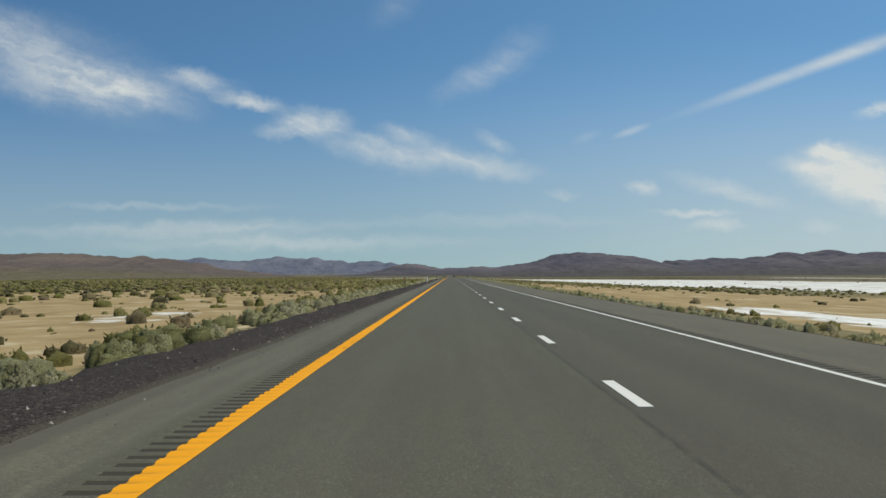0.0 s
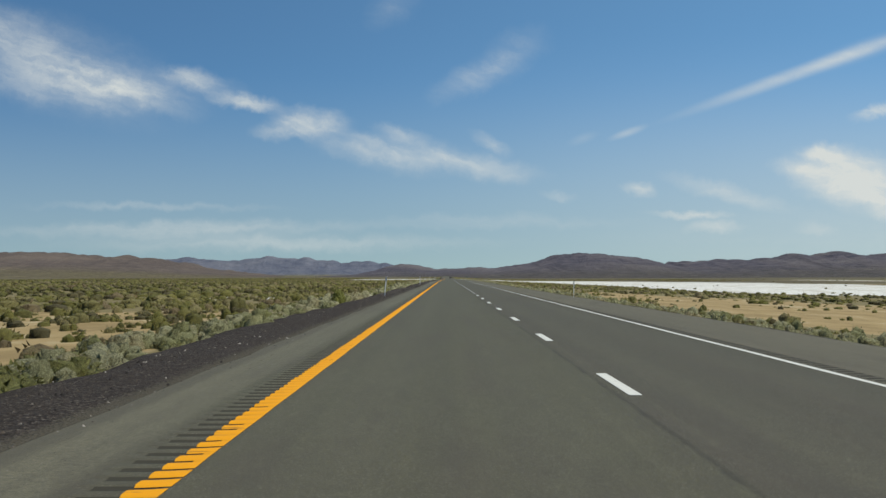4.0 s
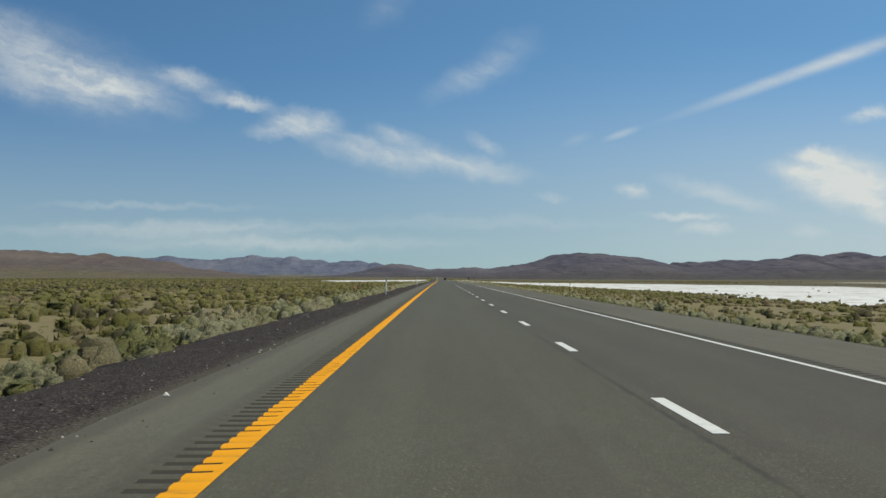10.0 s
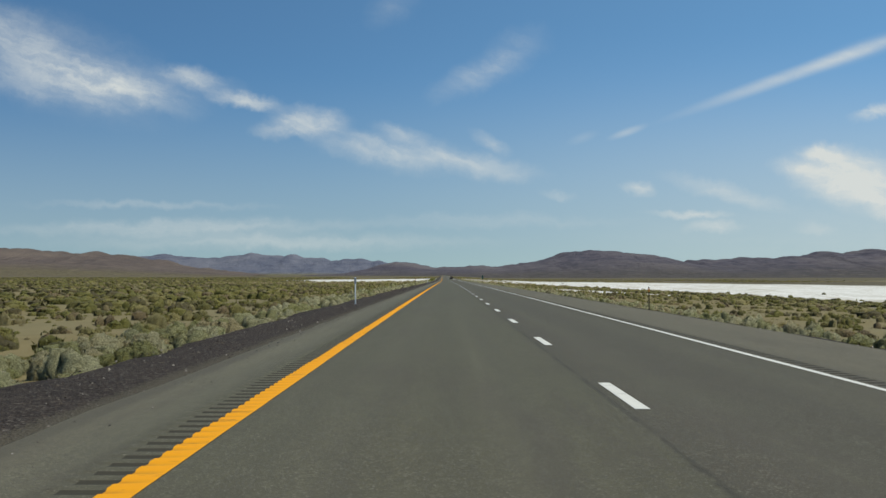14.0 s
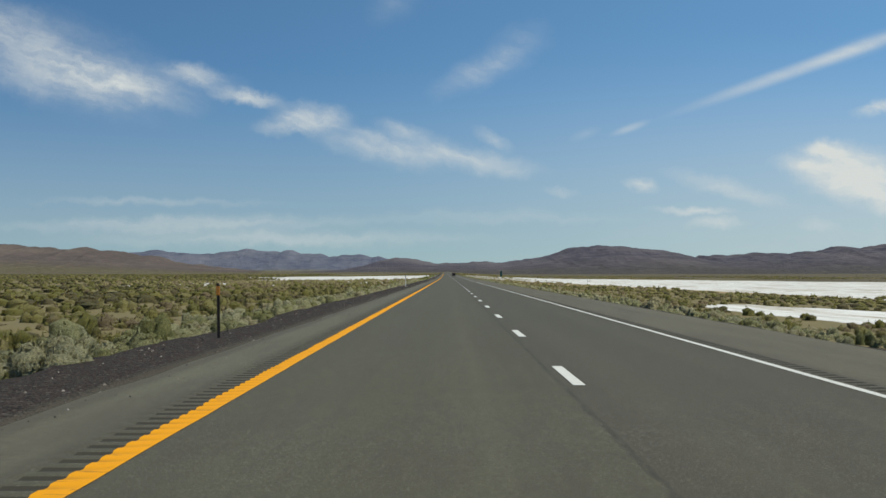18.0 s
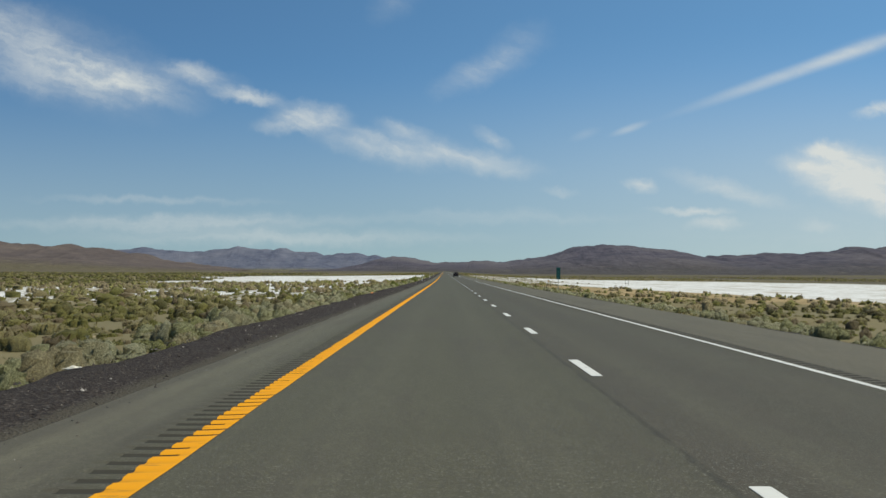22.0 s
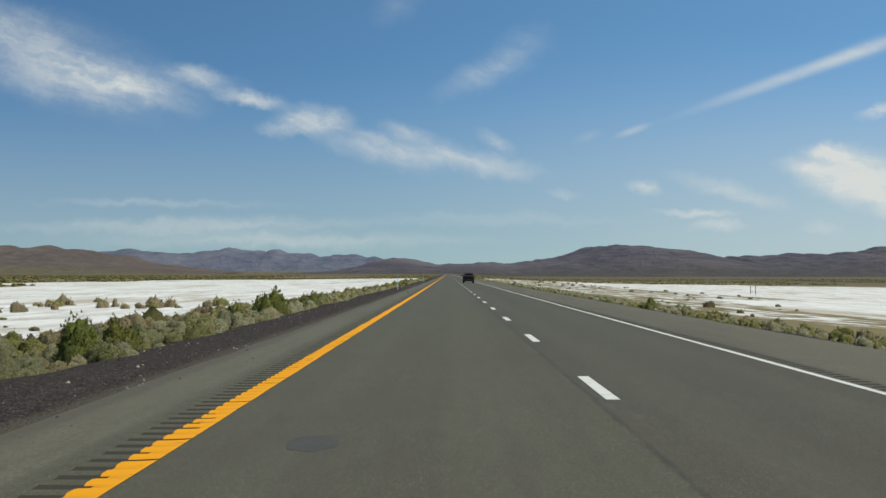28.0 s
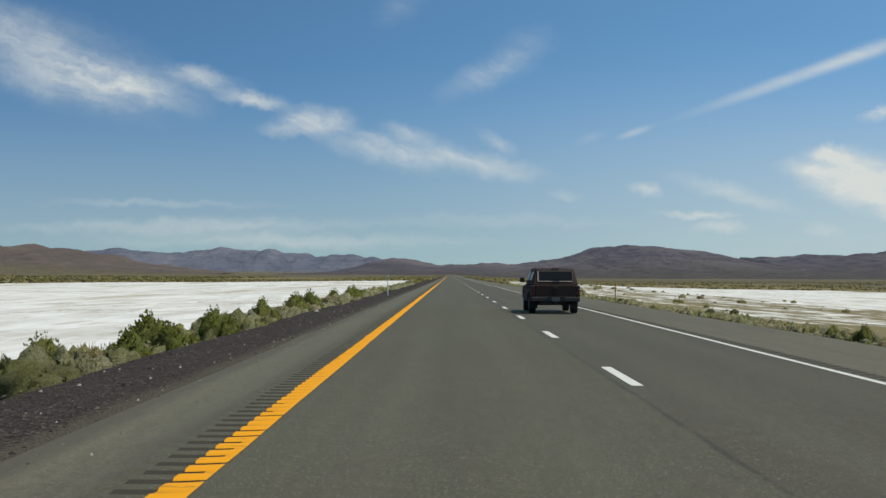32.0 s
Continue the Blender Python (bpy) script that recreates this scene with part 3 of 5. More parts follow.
def brush_at(x, y):
    """How thickly the brush stands, 0..1."""
    clump = (0.55 + 0.75 * vnoise(x * 0.09, y * 0.09, 21)) * np.where(np.abs(x) > 60, 0.35 + 1.2 * vnoise(x * 0.016, y * 0.016, 22), 1.0)
    left = np.where(x < -8.5, 1.0, 0.0) * (1 - np.interp(y, [110, 150], [0.93, 0.72]) * sstep(x, -12, -14.5) * sstep(y, 225, 165) * sstep(x, -75, -50))
    left *= 1 - 0.72 * sstep(y, 62, 48) * (x > -14) - 0.1 * sstep(y, 850, 900) * sstep(x, -13, -15) - 0.6 * sstep(y, 950, 975) * sstep(y, 1100, 1080) * sstep(x, -10.5, -12)
    band = np.where((x > 7.5) & (x < np.where(y > 1110, 11, 13)), np.interp(y, [0, 90, 160, 1600], [0.3, 0.5, 1.0, 1.0]), 0.0)
    deep = np.where(x >= np.where(y > 1110, 11, 13), np.interp(y, [0, 230, 330, 480, 520, 950, 1000, 1080, 1130, 2000], [0.02, 0.03, 0.45, 0.55, 0.9, 0.9, 0.08, 0.08, 0.04, 0.04]), 0.0)
    return np.clip((left + band + deep) * clump, 0, 1) * (1 - np.where(y > 1190, 1.0, 0.985) * sstep(salt_at(x, y), 0.45, 0.75)) * (1 - 0.2 * (salt_at(x, y) > 0.3))


def make_ground():
    xs = np.concatenate([[-4600, -3200, -2200, -1500, -1000, -700, -520, -400, -320, -260, -215, -180], np.arange(-160, -60, 5), np.arange(-60, -9, 2.0),
                         [-8.4, -7.6, -4, 0, 4, 6.6, 7.3], np.arange(9, 60, 2.0), np.arange(60, 160, 5), [180, 215, 260, 300, 330, 380, 420, 520, 700, 1000, 1500, 2200, 3200, 4600]])
    ys = np.concatenate([[-3000, -1500, -700, -350, -200], np.arange(-150, 1700, 5.0), np.arange(1700, 2300, 25), [2400, 2600, 2900, 3300, 3800, 4500, 5400]])
    gx, gy = np.meshgrid(xs, ys)
    x, y = gx.ravel(), gy.ravel()
    z = ground_z(x, y)
    far = np.maximum(sstep(np.abs(x), 150, 260), sstep(y, 1900, 2200)) * (1 - sstep(salt_at(x, y), 0.2, 0.5)) * (0.45 + 0.9 * vnoise(x * 0.006, y * 0.006, 93))
    far = np.clip(far, 0, 1)
    n, m = len(xs), len(ys)
    i = (np.arange(m - 1)[:, None] * n + np.arange(n - 1)[None, :]).ravel()
    me = np_mesh("ground", np.stack([x, y, z], 1), np.stack([i, i + 1, i + n + 1, i + n], 1), GROUND, True,
                 salt=salt_at(x, y), sand=sand_at(x, y), brush=far)
    tagged(new("ground", me), "sandy desert floor with white salt flats and dry soil", "ground", kind="structure")


make_ground()


# ---------------------------------------------------------------- road
def strip(name, x0, x1, y0, y1, mat, parent, z=0.0, step=20.0, wav=0.0, label="", thick=0.0, seed=1, edge="both"):
    """A flat band along the road with slightly uneven edges and, with thick, side faces."""
    ys = np.arange(y0, y1 + step * 0.5, step)
    a = (vnoise(ys * 0.35, ys * 0, seed) - 0.5) * wav
    b = (vnoise(ys * 0.35, ys * 0 + 9, seed + 1) - 0.5) * wav
    if edge == "left":
        b = b * 0
    if edge == "right":
        a = a * 0
    cols = [np.stack([x0 + a, ys, ys * 0 + z - thick], 1), np.stack([x0 + a, ys, ys * 0 + z], 1), np.stack([x1 + b, ys, ys * 0 + z], 1), np.stack([x1 + b, ys, ys * 0 + z - thick], 1)]
    if not thick:
        cols = cols[1:3]
    v = np.concatenate(cols)
    n = len(ys)
    i = np.arange(n - 1)
    f = np.concatenate([np.stack([i + k * n, i + (k + 1) * n, i + (k + 1) * n + 1, i + k * n + 1], 1) for k in range(len(cols) - 1)])
    ob = new(name, np_mesh(name, v, f, mat))
    if parent:
        ob.parent = parent
    return tagged(ob, label) if label else ob


def make_road():
    road = strip("road", -4.13, 3.52, Y0, YFAR, ASPHALT, None, thick=0.0)
    tagged(road, "straight two-lane asphalt highway with worn wheel tracks", "road", kind="structure")
    strip("shoulder", -5.88, -4.78, Y0, YFAR, ASPHALT, road, step=0.8, wav=0.1, label="narrow paved inner shoulder", seed=3, edge="left")
    strip("shoulder", 3.80, 6.42, Y0, YFAR, ASPHALT, road, step=2.0, wav=0.12, label="wide paved outer shoulder", seed=5, edge="right")
    # milled rumble grooves beside both edge lines; on the inner side they run on under the yellow paint
    pitch = 0.395
    n = int((Y1 - Y0) / pitch)
    frac, deep = np.array([0.0, 0.40, 0.52, 0.62, 0.80, 0.92]), np.array([0.0, 0.0, 0.6, 1.0, 1.0, 0.35]) * -0.011
    yy = ((np.arange(n)[:, None] + frac[None, :]) * pitch).ravel() + Y0
    zz = np.tile(deep, n)
    m = len(yy)
    seg = np.arange(m - 1) % 6
    groove = (seg >= 1) & (seg <= 4)
    i = np.arange(m - 1)
    for xs, ws in (((-4.78, -4.68, -4.36, -4.27, -4.18, -4.13), (0, 1, 1, 0.7, 0.25, 0)), ((3.52, 3.57, 3.80), (0, 1, 0))):
        wx = (vnoise(np.repeat(np.arange(n), 6) * 0.9, np.zeros(m), 31) - 0.5) * 0.035
        cols = [np.stack([x + (wx if k == 1 else 0 * wx), yy, zz * w], 1) for k, (x, w) in enumerate(zip(xs, ws))]
        f = np.concatenate([np.stack([i + k * m, i + (k + 1) * m, i + (k + 1) * m + 1, i + k * m + 1], 1) for k in range(len(cols) - 1)])
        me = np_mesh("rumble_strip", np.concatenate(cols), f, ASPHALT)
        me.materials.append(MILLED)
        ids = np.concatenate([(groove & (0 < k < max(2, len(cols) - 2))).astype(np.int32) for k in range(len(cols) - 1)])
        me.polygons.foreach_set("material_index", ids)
        child(new("rumble_strip", me), road)
        strip("road_margin", xs[0], xs[-1], yy[-1], YFAR, ASPHALT, road)
    # painted lines, a few millimetres thick; the yellow one follows the grooves and has broken away in some of them
    bite = np.tile([0.0, -0.002, 0.0, 0.005, 0.009, 0.005], n) + (vnoise(yy * 1.3, yy * 0, 41) - 0.5) * 0.024
    edge = -4.135 + (vnoise(yy * 0.8, yy * 0, 42) - 0.5) * 0.012
    lx = [-4.385 + bite, -4.30 + 0 * yy, -4.22 + 0 * yy, edge]
    cols = [np.stack([x, yy, zz * np.interp(x, (-4.36, -4.27, -4.18, -4.13), (1, 0.7, 0.25, 0)) + 0.005], 1) for x in lx]
    worn = np.repeat(vnoise(np.arange(n) * 0.045, np.zeros(n), 43) + rng.normal(size=n) * 0.16, 6)[:-1]
    faces = []
    for k in range(3):
        keep = ~((seg == 3) & (worn > (0.76, 0.80, 0.93)[k]))
        faces.append(np.stack([i + k * m, i + (k + 1) * m, i + (k + 1) * m + 1, i + k * m + 1], 1)[keep])
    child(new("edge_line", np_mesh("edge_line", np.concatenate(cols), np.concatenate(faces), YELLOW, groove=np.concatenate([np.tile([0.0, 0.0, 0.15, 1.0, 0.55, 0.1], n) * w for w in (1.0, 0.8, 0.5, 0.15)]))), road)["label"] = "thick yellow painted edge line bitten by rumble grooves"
    strip("edge_line", -4.36, -4.135, Y1 - 0.4, YFAR, YELLOW, road, z=0.004)
    strip("edge_line", 3.335, 3.455, Y0, YFAR, WHITE, road, z=0.004, step=1.0, wav=0.015, label="thin white painted edge line", seed=8)
    return road


ROAD = make_road()


def make_dashes():
    """Broken white lane line: 3.1 m dashes, 12.19 m apart."""
    meshes = []
    for k in range(4):
        r = (0.01, 0.03, 0.10, 0.02)[k]
        L, w = 3.25, 0.08
        outline = []
        for cx, cy, a0 in ((w, 0, -90), (w, L, 0), (-w, L, 90), (-w, 0, 180)):
            ox, oy = cx - math.copysign(r * 0.7, cx), cy + (r if cy == 0 else -r)
            for s in range(4):
                a = radians(a0 + 30 * s)
                outline.append((ox + 0.7 * r * math.cos(a), oy + r * math.sin(a)))
        bm = bmesh.new()
        top = [bm.verts.new((x + (noise.noise((x * 9, y * 3, k)) * 0.006), y, 0.005)) for x, y in outline]
        low = [bm.verts.new((v.co.x, v.co.y, 0.0005)) for v in top]
        bm.faces.new(top)
        for i in range(len(top)):
            j = (i + 1) % len(top)
            bm.faces.new((top[j], top[i], low[i], low[j]))
        me = bpy.data.meshes.new("lane_dash")
        bm.to_mesh(me)
        bm.free()
        me.materials.append(WHITE)
        meshes.append(me)
    for i in range(-4, 180):
        d = new("lane_dash", meshes[2 if i in (61, 73, 74, 77, 82, 88) else (0, 1, 3)[i % 3]])
        d.location = (0.0, i * 12.192, 0.0)
        d.parent = ROAD


make_dashes()


def make_gravel():
    for side, xs, zs in ((-1, (5.7, 6.4, 7.2, 8.0, 8.7, 9.6), (-0.006, -0.012, -0.03, -0.10, -0.30, -0.7)), (1, (6.38, 6.7, 7.1, 7.5, 8.2), (-0.006, -0.04, -0.12, -0.26, -0.62))):
        ys = np.arange(Y0, 2200, 0.7)
        n = len(ys)
        cols = []
        for k, (x, z) in enumerate(zip(xs, zs)):
            w = 0 if k == 0 else 0.18 * (vnoise(ys * 0.4, ys * 0 + k, 61) - 0.5) * k + (0.5 * (vnoise(ys * 0.11, ys * 0 + 3, 62) - 0.5) if k > 2 else 0)
            bumpy = 0 if k == 0 else (vnoise(ys * 1.3, ys * 0 + 7 * k, 63) - 0.5) * 0.035
            cols.append(np.stack([side * (x + w) + 0 * ys, ys, z + bumpy + 0 * ys], 1))
        i = np.arange(n - 1)
        f = np.concatenate([np.stack([i + k * n, i + (k + 1) * n, i + (k + 1) * n + 1, i + k * n + 1], 1) for k in range(len(cols) - 1)])
        me = np_mesh("gravel_shoulder", np.concatenate(cols), f, GRAVEL, True)
        tagged(new("gravel_shoulder", me), "dark brown volcanic gravel verge beside the pavement", "gravel", kind="structure")
        # loose stones
        count = 44000 if side < 0 else 7000
        s = 0.007 + 0.024 * rng.random(count) ** 2
        x = rng.uniform(xs[0] + 0.02, xs[3] + 0.35, count)
        x[:count // 9] = xs[0] + 0.2 - 0.7 * rng.random(count // 9) ** 2
        s[:count // 9] *= 0.6
        x *= side
        y = rng.uniform(-12, 1330, count)
        z = np.interp(np.abs(x), (xs[0] - 0.01, *xs), (0.0, *zs)) + s * 0.25
        base = np.array([(1, 0, -0.3), (0, 1, -0.3), (-1, 0, -0.3), (0, -1, -0.3), (0, 0, 0.75)])
        tri = np.array([(0, 1, 4), (1, 2, 4), (2, 3, 4), (3, 0, 4)])
        a = rng.uniform(0, 6.28, count)
        jit = rng.uniform(0.65, 1.35, (count, 5, 1))
        v = (base[None] * jit + rng.normal(size=(count, 5, 3)) * 0.22) * s[:, None, None]
        rx = v[..., 0] * np.cos(a)[:, None] - v[..., 1] * np.sin(a)[:, None]
        ry = v[..., 0] * np.sin(a)[:, None] + v[..., 1] * np.cos(a)[:, None]
        P = np.stack([rx + x[:, None], ry + y[:, None], v[..., 2] + z[:, None]], 2).reshape(-1, 3)
        F = (tri[None] + 5 * np.arange(count)[:, None, None]).reshape(-1, 3)
        me = np_mesh("loose_stones", P, F, STONE, tone=np.repeat(rng.random(count), 5))
        tagged(new("loose_stones", me), "scattered dark and pale stones on the gravel verge", "stones", kind="stuff")


def stone_material():
    m, t, b = material("stone", 0.9, 0.0, 0.2)
    r = t.nodes.new("ShaderNodeValToRGB")
    e = r.color_ramp.elements
    e[0].color, e[1].position, e[1].color = (0.014, 0.012, 0.012, 1), 0.8, (0.082, 0.067, 0.056, 1)
    e.new(0.97).color = (0.30, 0.275, 0.245, 1)
    t.links.new(attr(t, "tone"), r.inputs[0])
    t.links.new(r.outputs[0], b.inputs["Base Color"])
    return m


STONE = stone_material()
make_gravel()


# ---------------------------------------------------------------- hills
def hill_range(name, ridge, y_ridge, y_foot, depth, mat, label, seed, foot_z=-9.0, sharp=1.7, gentle=0.26, scrub=(0.86, 0.5)):
    """A range of hills along a ridge line of (x, height): an alluvial slope that steepens to the crest, gullied."""
    rx, rz = np.array([p[0] for p in ridge], float), np.array([p[1] for p in ridge], float)
    xs = np.arange(rx[0], rx[-1], 7.0)
    h = np.interp(xs, rx, rz) + (vnoise(xs * 0.055, xs * 0, seed) - 0.5) * 3.0 + (vnoise(xs * 0.15, xs * 0, seed + 9) - 0.5) * 2.0
    vs = np.concatenate([np.linspace(0, 0.6, 10), np.linspace(0.63, 1.0, 22)])
    rows = []
    for v in vs:
        y = y_foot + (y_ridge - y_foot) * v
        s = gentle * v + (1 - gentle) * sstep(v, 0.35, 1.0) ** sharp
        soft = np.convolve(np.pad(h, 40, mode="edge"), np.ones(81) / 81, "valid")
        crest = soft + (h - soft) * sstep(v, 0.55, 1.0)
        gul = (np.abs(vnoise(xs * 0.018 + 3 * vnoise(xs * 0.01, xs * 0 + v * 4, seed + 5), xs * 0 + v * 6.0, seed + 1) - 0.5) * 2)
        gul2 = np.abs(vnoise(xs * 0.06, xs * 0 + v * 14, seed + 2) - 0.5) * 2
        amp = 6.5 * sstep(v, 0.25, 0.7) * sstep(v, 1.02, 0.8) * np.clip(crest / 60, 0.15, 1)
        rows.append(np.stack([xs, y + 0 * xs, foot_z + (crest - foot_z) * s - amp * (0.7 * gul + 0.3 * gul2)], 1))
    rows.append(np.stack([xs, 0 * xs + y_ridge + depth, h * 0.3], 1))
    n, m = len(xs), len(rows)
    i = (np.arange(m - 1)[:, None] * n + np.arange(n - 1)[None, :]).ravel()
    fan = np.repeat(np.concatenate([sstep(vs, *scrub), [0.0]]), n)
    me = np_mesh(name, np.concatenate(rows), np.stack([i, i + 1, i + n + 1, i + n], 1), mat, True, fan=fan)
    return tagged(new(name, me), label, "hills", kind="structure")


# distance haze is put into the far rock's blue base colours
HAZE_ROCK = rock_material("hazy_far_rock", (0.082, 0.094, 0.135), (0.145, 0.152, 0.19), (0.22, 0.22, 0.24), (0.13, 0.118, 0.066), (0.19, 0.165, 0.09))
BROWN_ROCK = rock_material("brown_rock", (0.086, 0.071, 0.067), (0.130, 0.103, 0.091), (0.21, 0.168, 0.132), (0.115, 0.098, 0.060), (0.165, 0.138, 0.084))
DARK_ROCK = rock_material("dark_rock", (0.052, 0.050, 0.068), (0.118, 0.106, 0.122), (0.20, 0.175, 0.16), (0.066, 0.060, 0.056), (0.105, 0.092, 0.084))
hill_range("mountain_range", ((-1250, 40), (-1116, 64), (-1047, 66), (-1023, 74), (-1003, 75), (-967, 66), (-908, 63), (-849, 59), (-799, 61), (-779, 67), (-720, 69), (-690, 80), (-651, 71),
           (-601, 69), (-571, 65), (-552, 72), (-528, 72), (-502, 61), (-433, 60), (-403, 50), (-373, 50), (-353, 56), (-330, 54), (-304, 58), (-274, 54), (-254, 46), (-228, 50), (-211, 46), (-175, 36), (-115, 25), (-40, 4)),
           4930, 4080, 25, HAZE_ROCK, "far jagged desert mountains tinted haze-blue on the horizon", 3, scrub=(0.62, 0.46))
hill_range("hill_ridge", ((-2250, 75), (-2020, 79), (-1833, 95), (-1683, 87), (-1571, 91), (-1459, 88), (-1403, 88), (-1365, 81), (-1328, 77), (-1309, 79), (-1281, 77), (-1262, 71), (-1206, 73),
           (-1178, 79), (-1163, 77), (-1140, 68), (-1084, 66), (-1056, 63), (-1018, 55), (-990, 50), (-968, 51), (-944, 50), (-915, 42), (-887, 31), (-840, 24), (-784, 20), (-709, 13), (-634, 3), (-560, -2)),
           4700, 3000, 90, BROWN_ROCK, "low reddish-brown desert ridge with dark rocky tops", 11, gentle=0.42, scrub=(0.74, 0.54))
hill_range("hill", ((-420, -3), (-330, 2), (-256, 19), (-219, 32), (-182, 40), (-145, 42), (-108, 40), (-71, 31), (-34, 25), (22, 25), (96, 29), (133, 31), (170, 27), (226, 28), (300, 20), (374, 9), (460, -3)),
           4650, 3100, 60, DARK_ROCK, "low rounded dark hill beyond the end of the road", 17)
hill_range("mountain", ((30, 4), (119, 21), (196, 28), (234, 34), (292, 42), (349, 52), (388, 67), (417, 77), (446, 79), (465, 83), (484, 81), (503, 85), (526, 85), (551, 81), (580, 82), (609, 82),
           (628, 76), (677, 74), (715, 70), (753, 62), (782, 57), (811, 47), (869, 36), (965, 26), (1081, 15), (1200, 0)),
           4800, 2900, 70, DARK_ROCK, "broad dark flat-topped desert mountain", 23)
hill_range("mountain_range", ((640, 5), (736, 30), (815, 42), (864, 45), (880, 54), (904, 49), (944, 55), (973, 53), (1003, 57), (1033, 55), (1063, 63), (1092, 61), (1108, 57), (1132, 63), (1171, 57), (1221, 63),
           (1251, 66), (1271, 63), (1310, 73), (1340, 83), (1374, 84), (1399, 75), (1429, 77), (1469, 83), (1509, 91), (1532, 94), (1558, 82), (1627, 74), (1727, 84), (1826, 70), (1984, 55), (2200, 60)),
           4915, 2900, 30, DARK_ROCK, "long dark mauve mountain range with small peaks", 31)


# ---------------------------------------------------------------- brush
def unit(v):
    return v / (np.linalg.norm(v, axis=-1, keepdims=True) + 1e-9)


def lobed(cx, cy, r, hz, k, g, spread=0.62):
    """Each plant's mound as k rounded lobes: their places, radii and heights, plant by plant."""
    if k == 1:
        return cx, cy, r, hz
    n = len(cx)
    a, q = g.uniform(0, 2 * np.pi, (n, k)), np.sqrt(g.uniform(0.03, 1, (n, k)))
    x, y = cx[:, None] + np.cos(a) * q * spread * r[:, None], cy[:, None] + np.sin(a) * q * spread * r[:, None]
    rl, hl = r[:, None] * g.uniform(0.34, 0.56, (n, k)), hz[:, None] * (1 - 0.5 * q ** 2) * g.uniform(0.76, 1.06, (n, k))
    return x.ravel(), y.ravel(), rl.ravel(), hl.ravel()


def domes(cx, cy, cz, r, hz, seg, rings, g, lump=(0.86, 1.14)):
    """Lumpy low domes, one for each lobe, as arrays of points, triangles and soft normals."""
    n = len(cx)
    ang = np.arange(seg) / seg * 2 * np.pi
    pts = []
    for k, (q, z) in enumerate({2: ((0.95, -0.05), (0.78, 0.66)), 3: ((0.9, -0.08), (0.95, 0.45), (0.64, 0.86)), 4: ((0.85, -0.1), (0.97, 0.3), (0.76, 0.66), (0.4, 0.92))}[rings]):
        turn = ang + (0.5 * k) * 2 * np.pi / seg
        pts.append(np.stack([np.cos(turn) * q, np.sin(turn) * q, 0 * ang + z], 1))
    pts.append(np.array([[0, 0, 1.0]]))
    base = np.concatenate(pts)
    m = len(base)
    k = g.uniform(lump[0], lump[1], (n, m, 1))
    rad = np.stack([r, r, hz], 1)[:, None, :]
    v = base[None] * k * rad + np.stack([cx, cy, cz], 1)[:, None, :]
    nor = unit(base[None] / rad * rad.mean(axis=2, keepdims=True) + g.normal(size=(n, m, 3)) * 0.25 + np.array([0, 0, 0.12]))
    f = []
    for q in range(rings - 1):
        for s in range(seg):
            a, b = q * seg + s, q * seg + (s + 1) % seg
            f += [(a, b, b + seg), (a, b + seg, a + seg)]
    for s in range(seg):
        f.append(((rings - 1) * seg + s, (rings - 1) * seg + (s + 1) % seg, m - 1))
    F = (np.array(f)[None] + m * np.arange(n)[:, None, None]).reshape(-1, 3)
    return v.reshape(-1, 3), F, m, nor.reshape(-1, 3)


def tufts(cx, cy, cz, r, hz, count, size, g, up=0.6, spread=1.0, wide=0.25, deep=0.72):
    """Small leaf sprays standing out of each lobe's surface: single thin triangles that face outwards."""
    n = len(cx)
    d = g.normal(size=(n, count, 3))
    d[..., 2] = np.abs(d[..., 2]) * 0.9 + 0.05
    d = unit(d)
    rad = np.stack([r, r, hz], 1)[:, None, :]
    at = d * rad * g.uniform(deep - 0.08, 0.98, (n, count, 1)) * spread + np.stack([cx, cy, cz], 1)[:, None, :]
    way = unit(d + g.normal(size=d.shape) * 0.45 + np.array([0, 0, up]))
    side = unit(np.cross(way, g.normal(size=d.shape)))
    L = (size * r)[:, None, None] * g.uniform(0.6, 1.4, (n, count, 1))
    w = side * L * wide
    flip = np.sum(np.cross(side, way) * d, axis=2, keepdims=True) < 0
    w = np.where(flip, -w, w)
    v = np.stack([at - w, at + w, at + way * L], 2).reshape(-1, 3)
    nor = unit(d / rad * rad.mean(axis=2, keepdims=True) + g.normal(size=d.shape) * 0.35 + np.array([0, 0, 0.2]))
    return v, np.arange(len(v)).reshape(-1, 3), np.repeat(nor.reshape(-1, 3), 3, axis=0)


def brush_field(name, cx, cy, r, hz, lobes, seg, rings, count, size, mat, label, g, tone=None, sink=0.05, wide=0.3, up=0.4, core=0.88):
    """A stretch of plants: each a mound of lobes with leaf sprays over them."""
    tone = g.random(len(cx)) if tone is None else tone
    cz = np.repeat(ground_z(cx, cy) - sink, lobes)
    tone = np.clip(np.repeat(tone, lobes) + g.normal(size=len(cx) * lobes) * 0.05, 0, 1)
    cx, cy, r, hz = lobed(cx, cy, r, hz, lobes, g)
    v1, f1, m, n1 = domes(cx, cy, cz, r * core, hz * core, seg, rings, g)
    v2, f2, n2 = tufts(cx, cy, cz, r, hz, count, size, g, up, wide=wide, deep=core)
    # wood marks the inner lobes, coloured darker as if shaded by the sprays
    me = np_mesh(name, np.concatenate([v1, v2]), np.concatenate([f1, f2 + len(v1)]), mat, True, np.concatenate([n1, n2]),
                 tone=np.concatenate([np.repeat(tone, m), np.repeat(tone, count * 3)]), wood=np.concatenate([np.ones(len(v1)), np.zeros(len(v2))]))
    return tagged(new(name, me), label, "brush", kind="stuff")


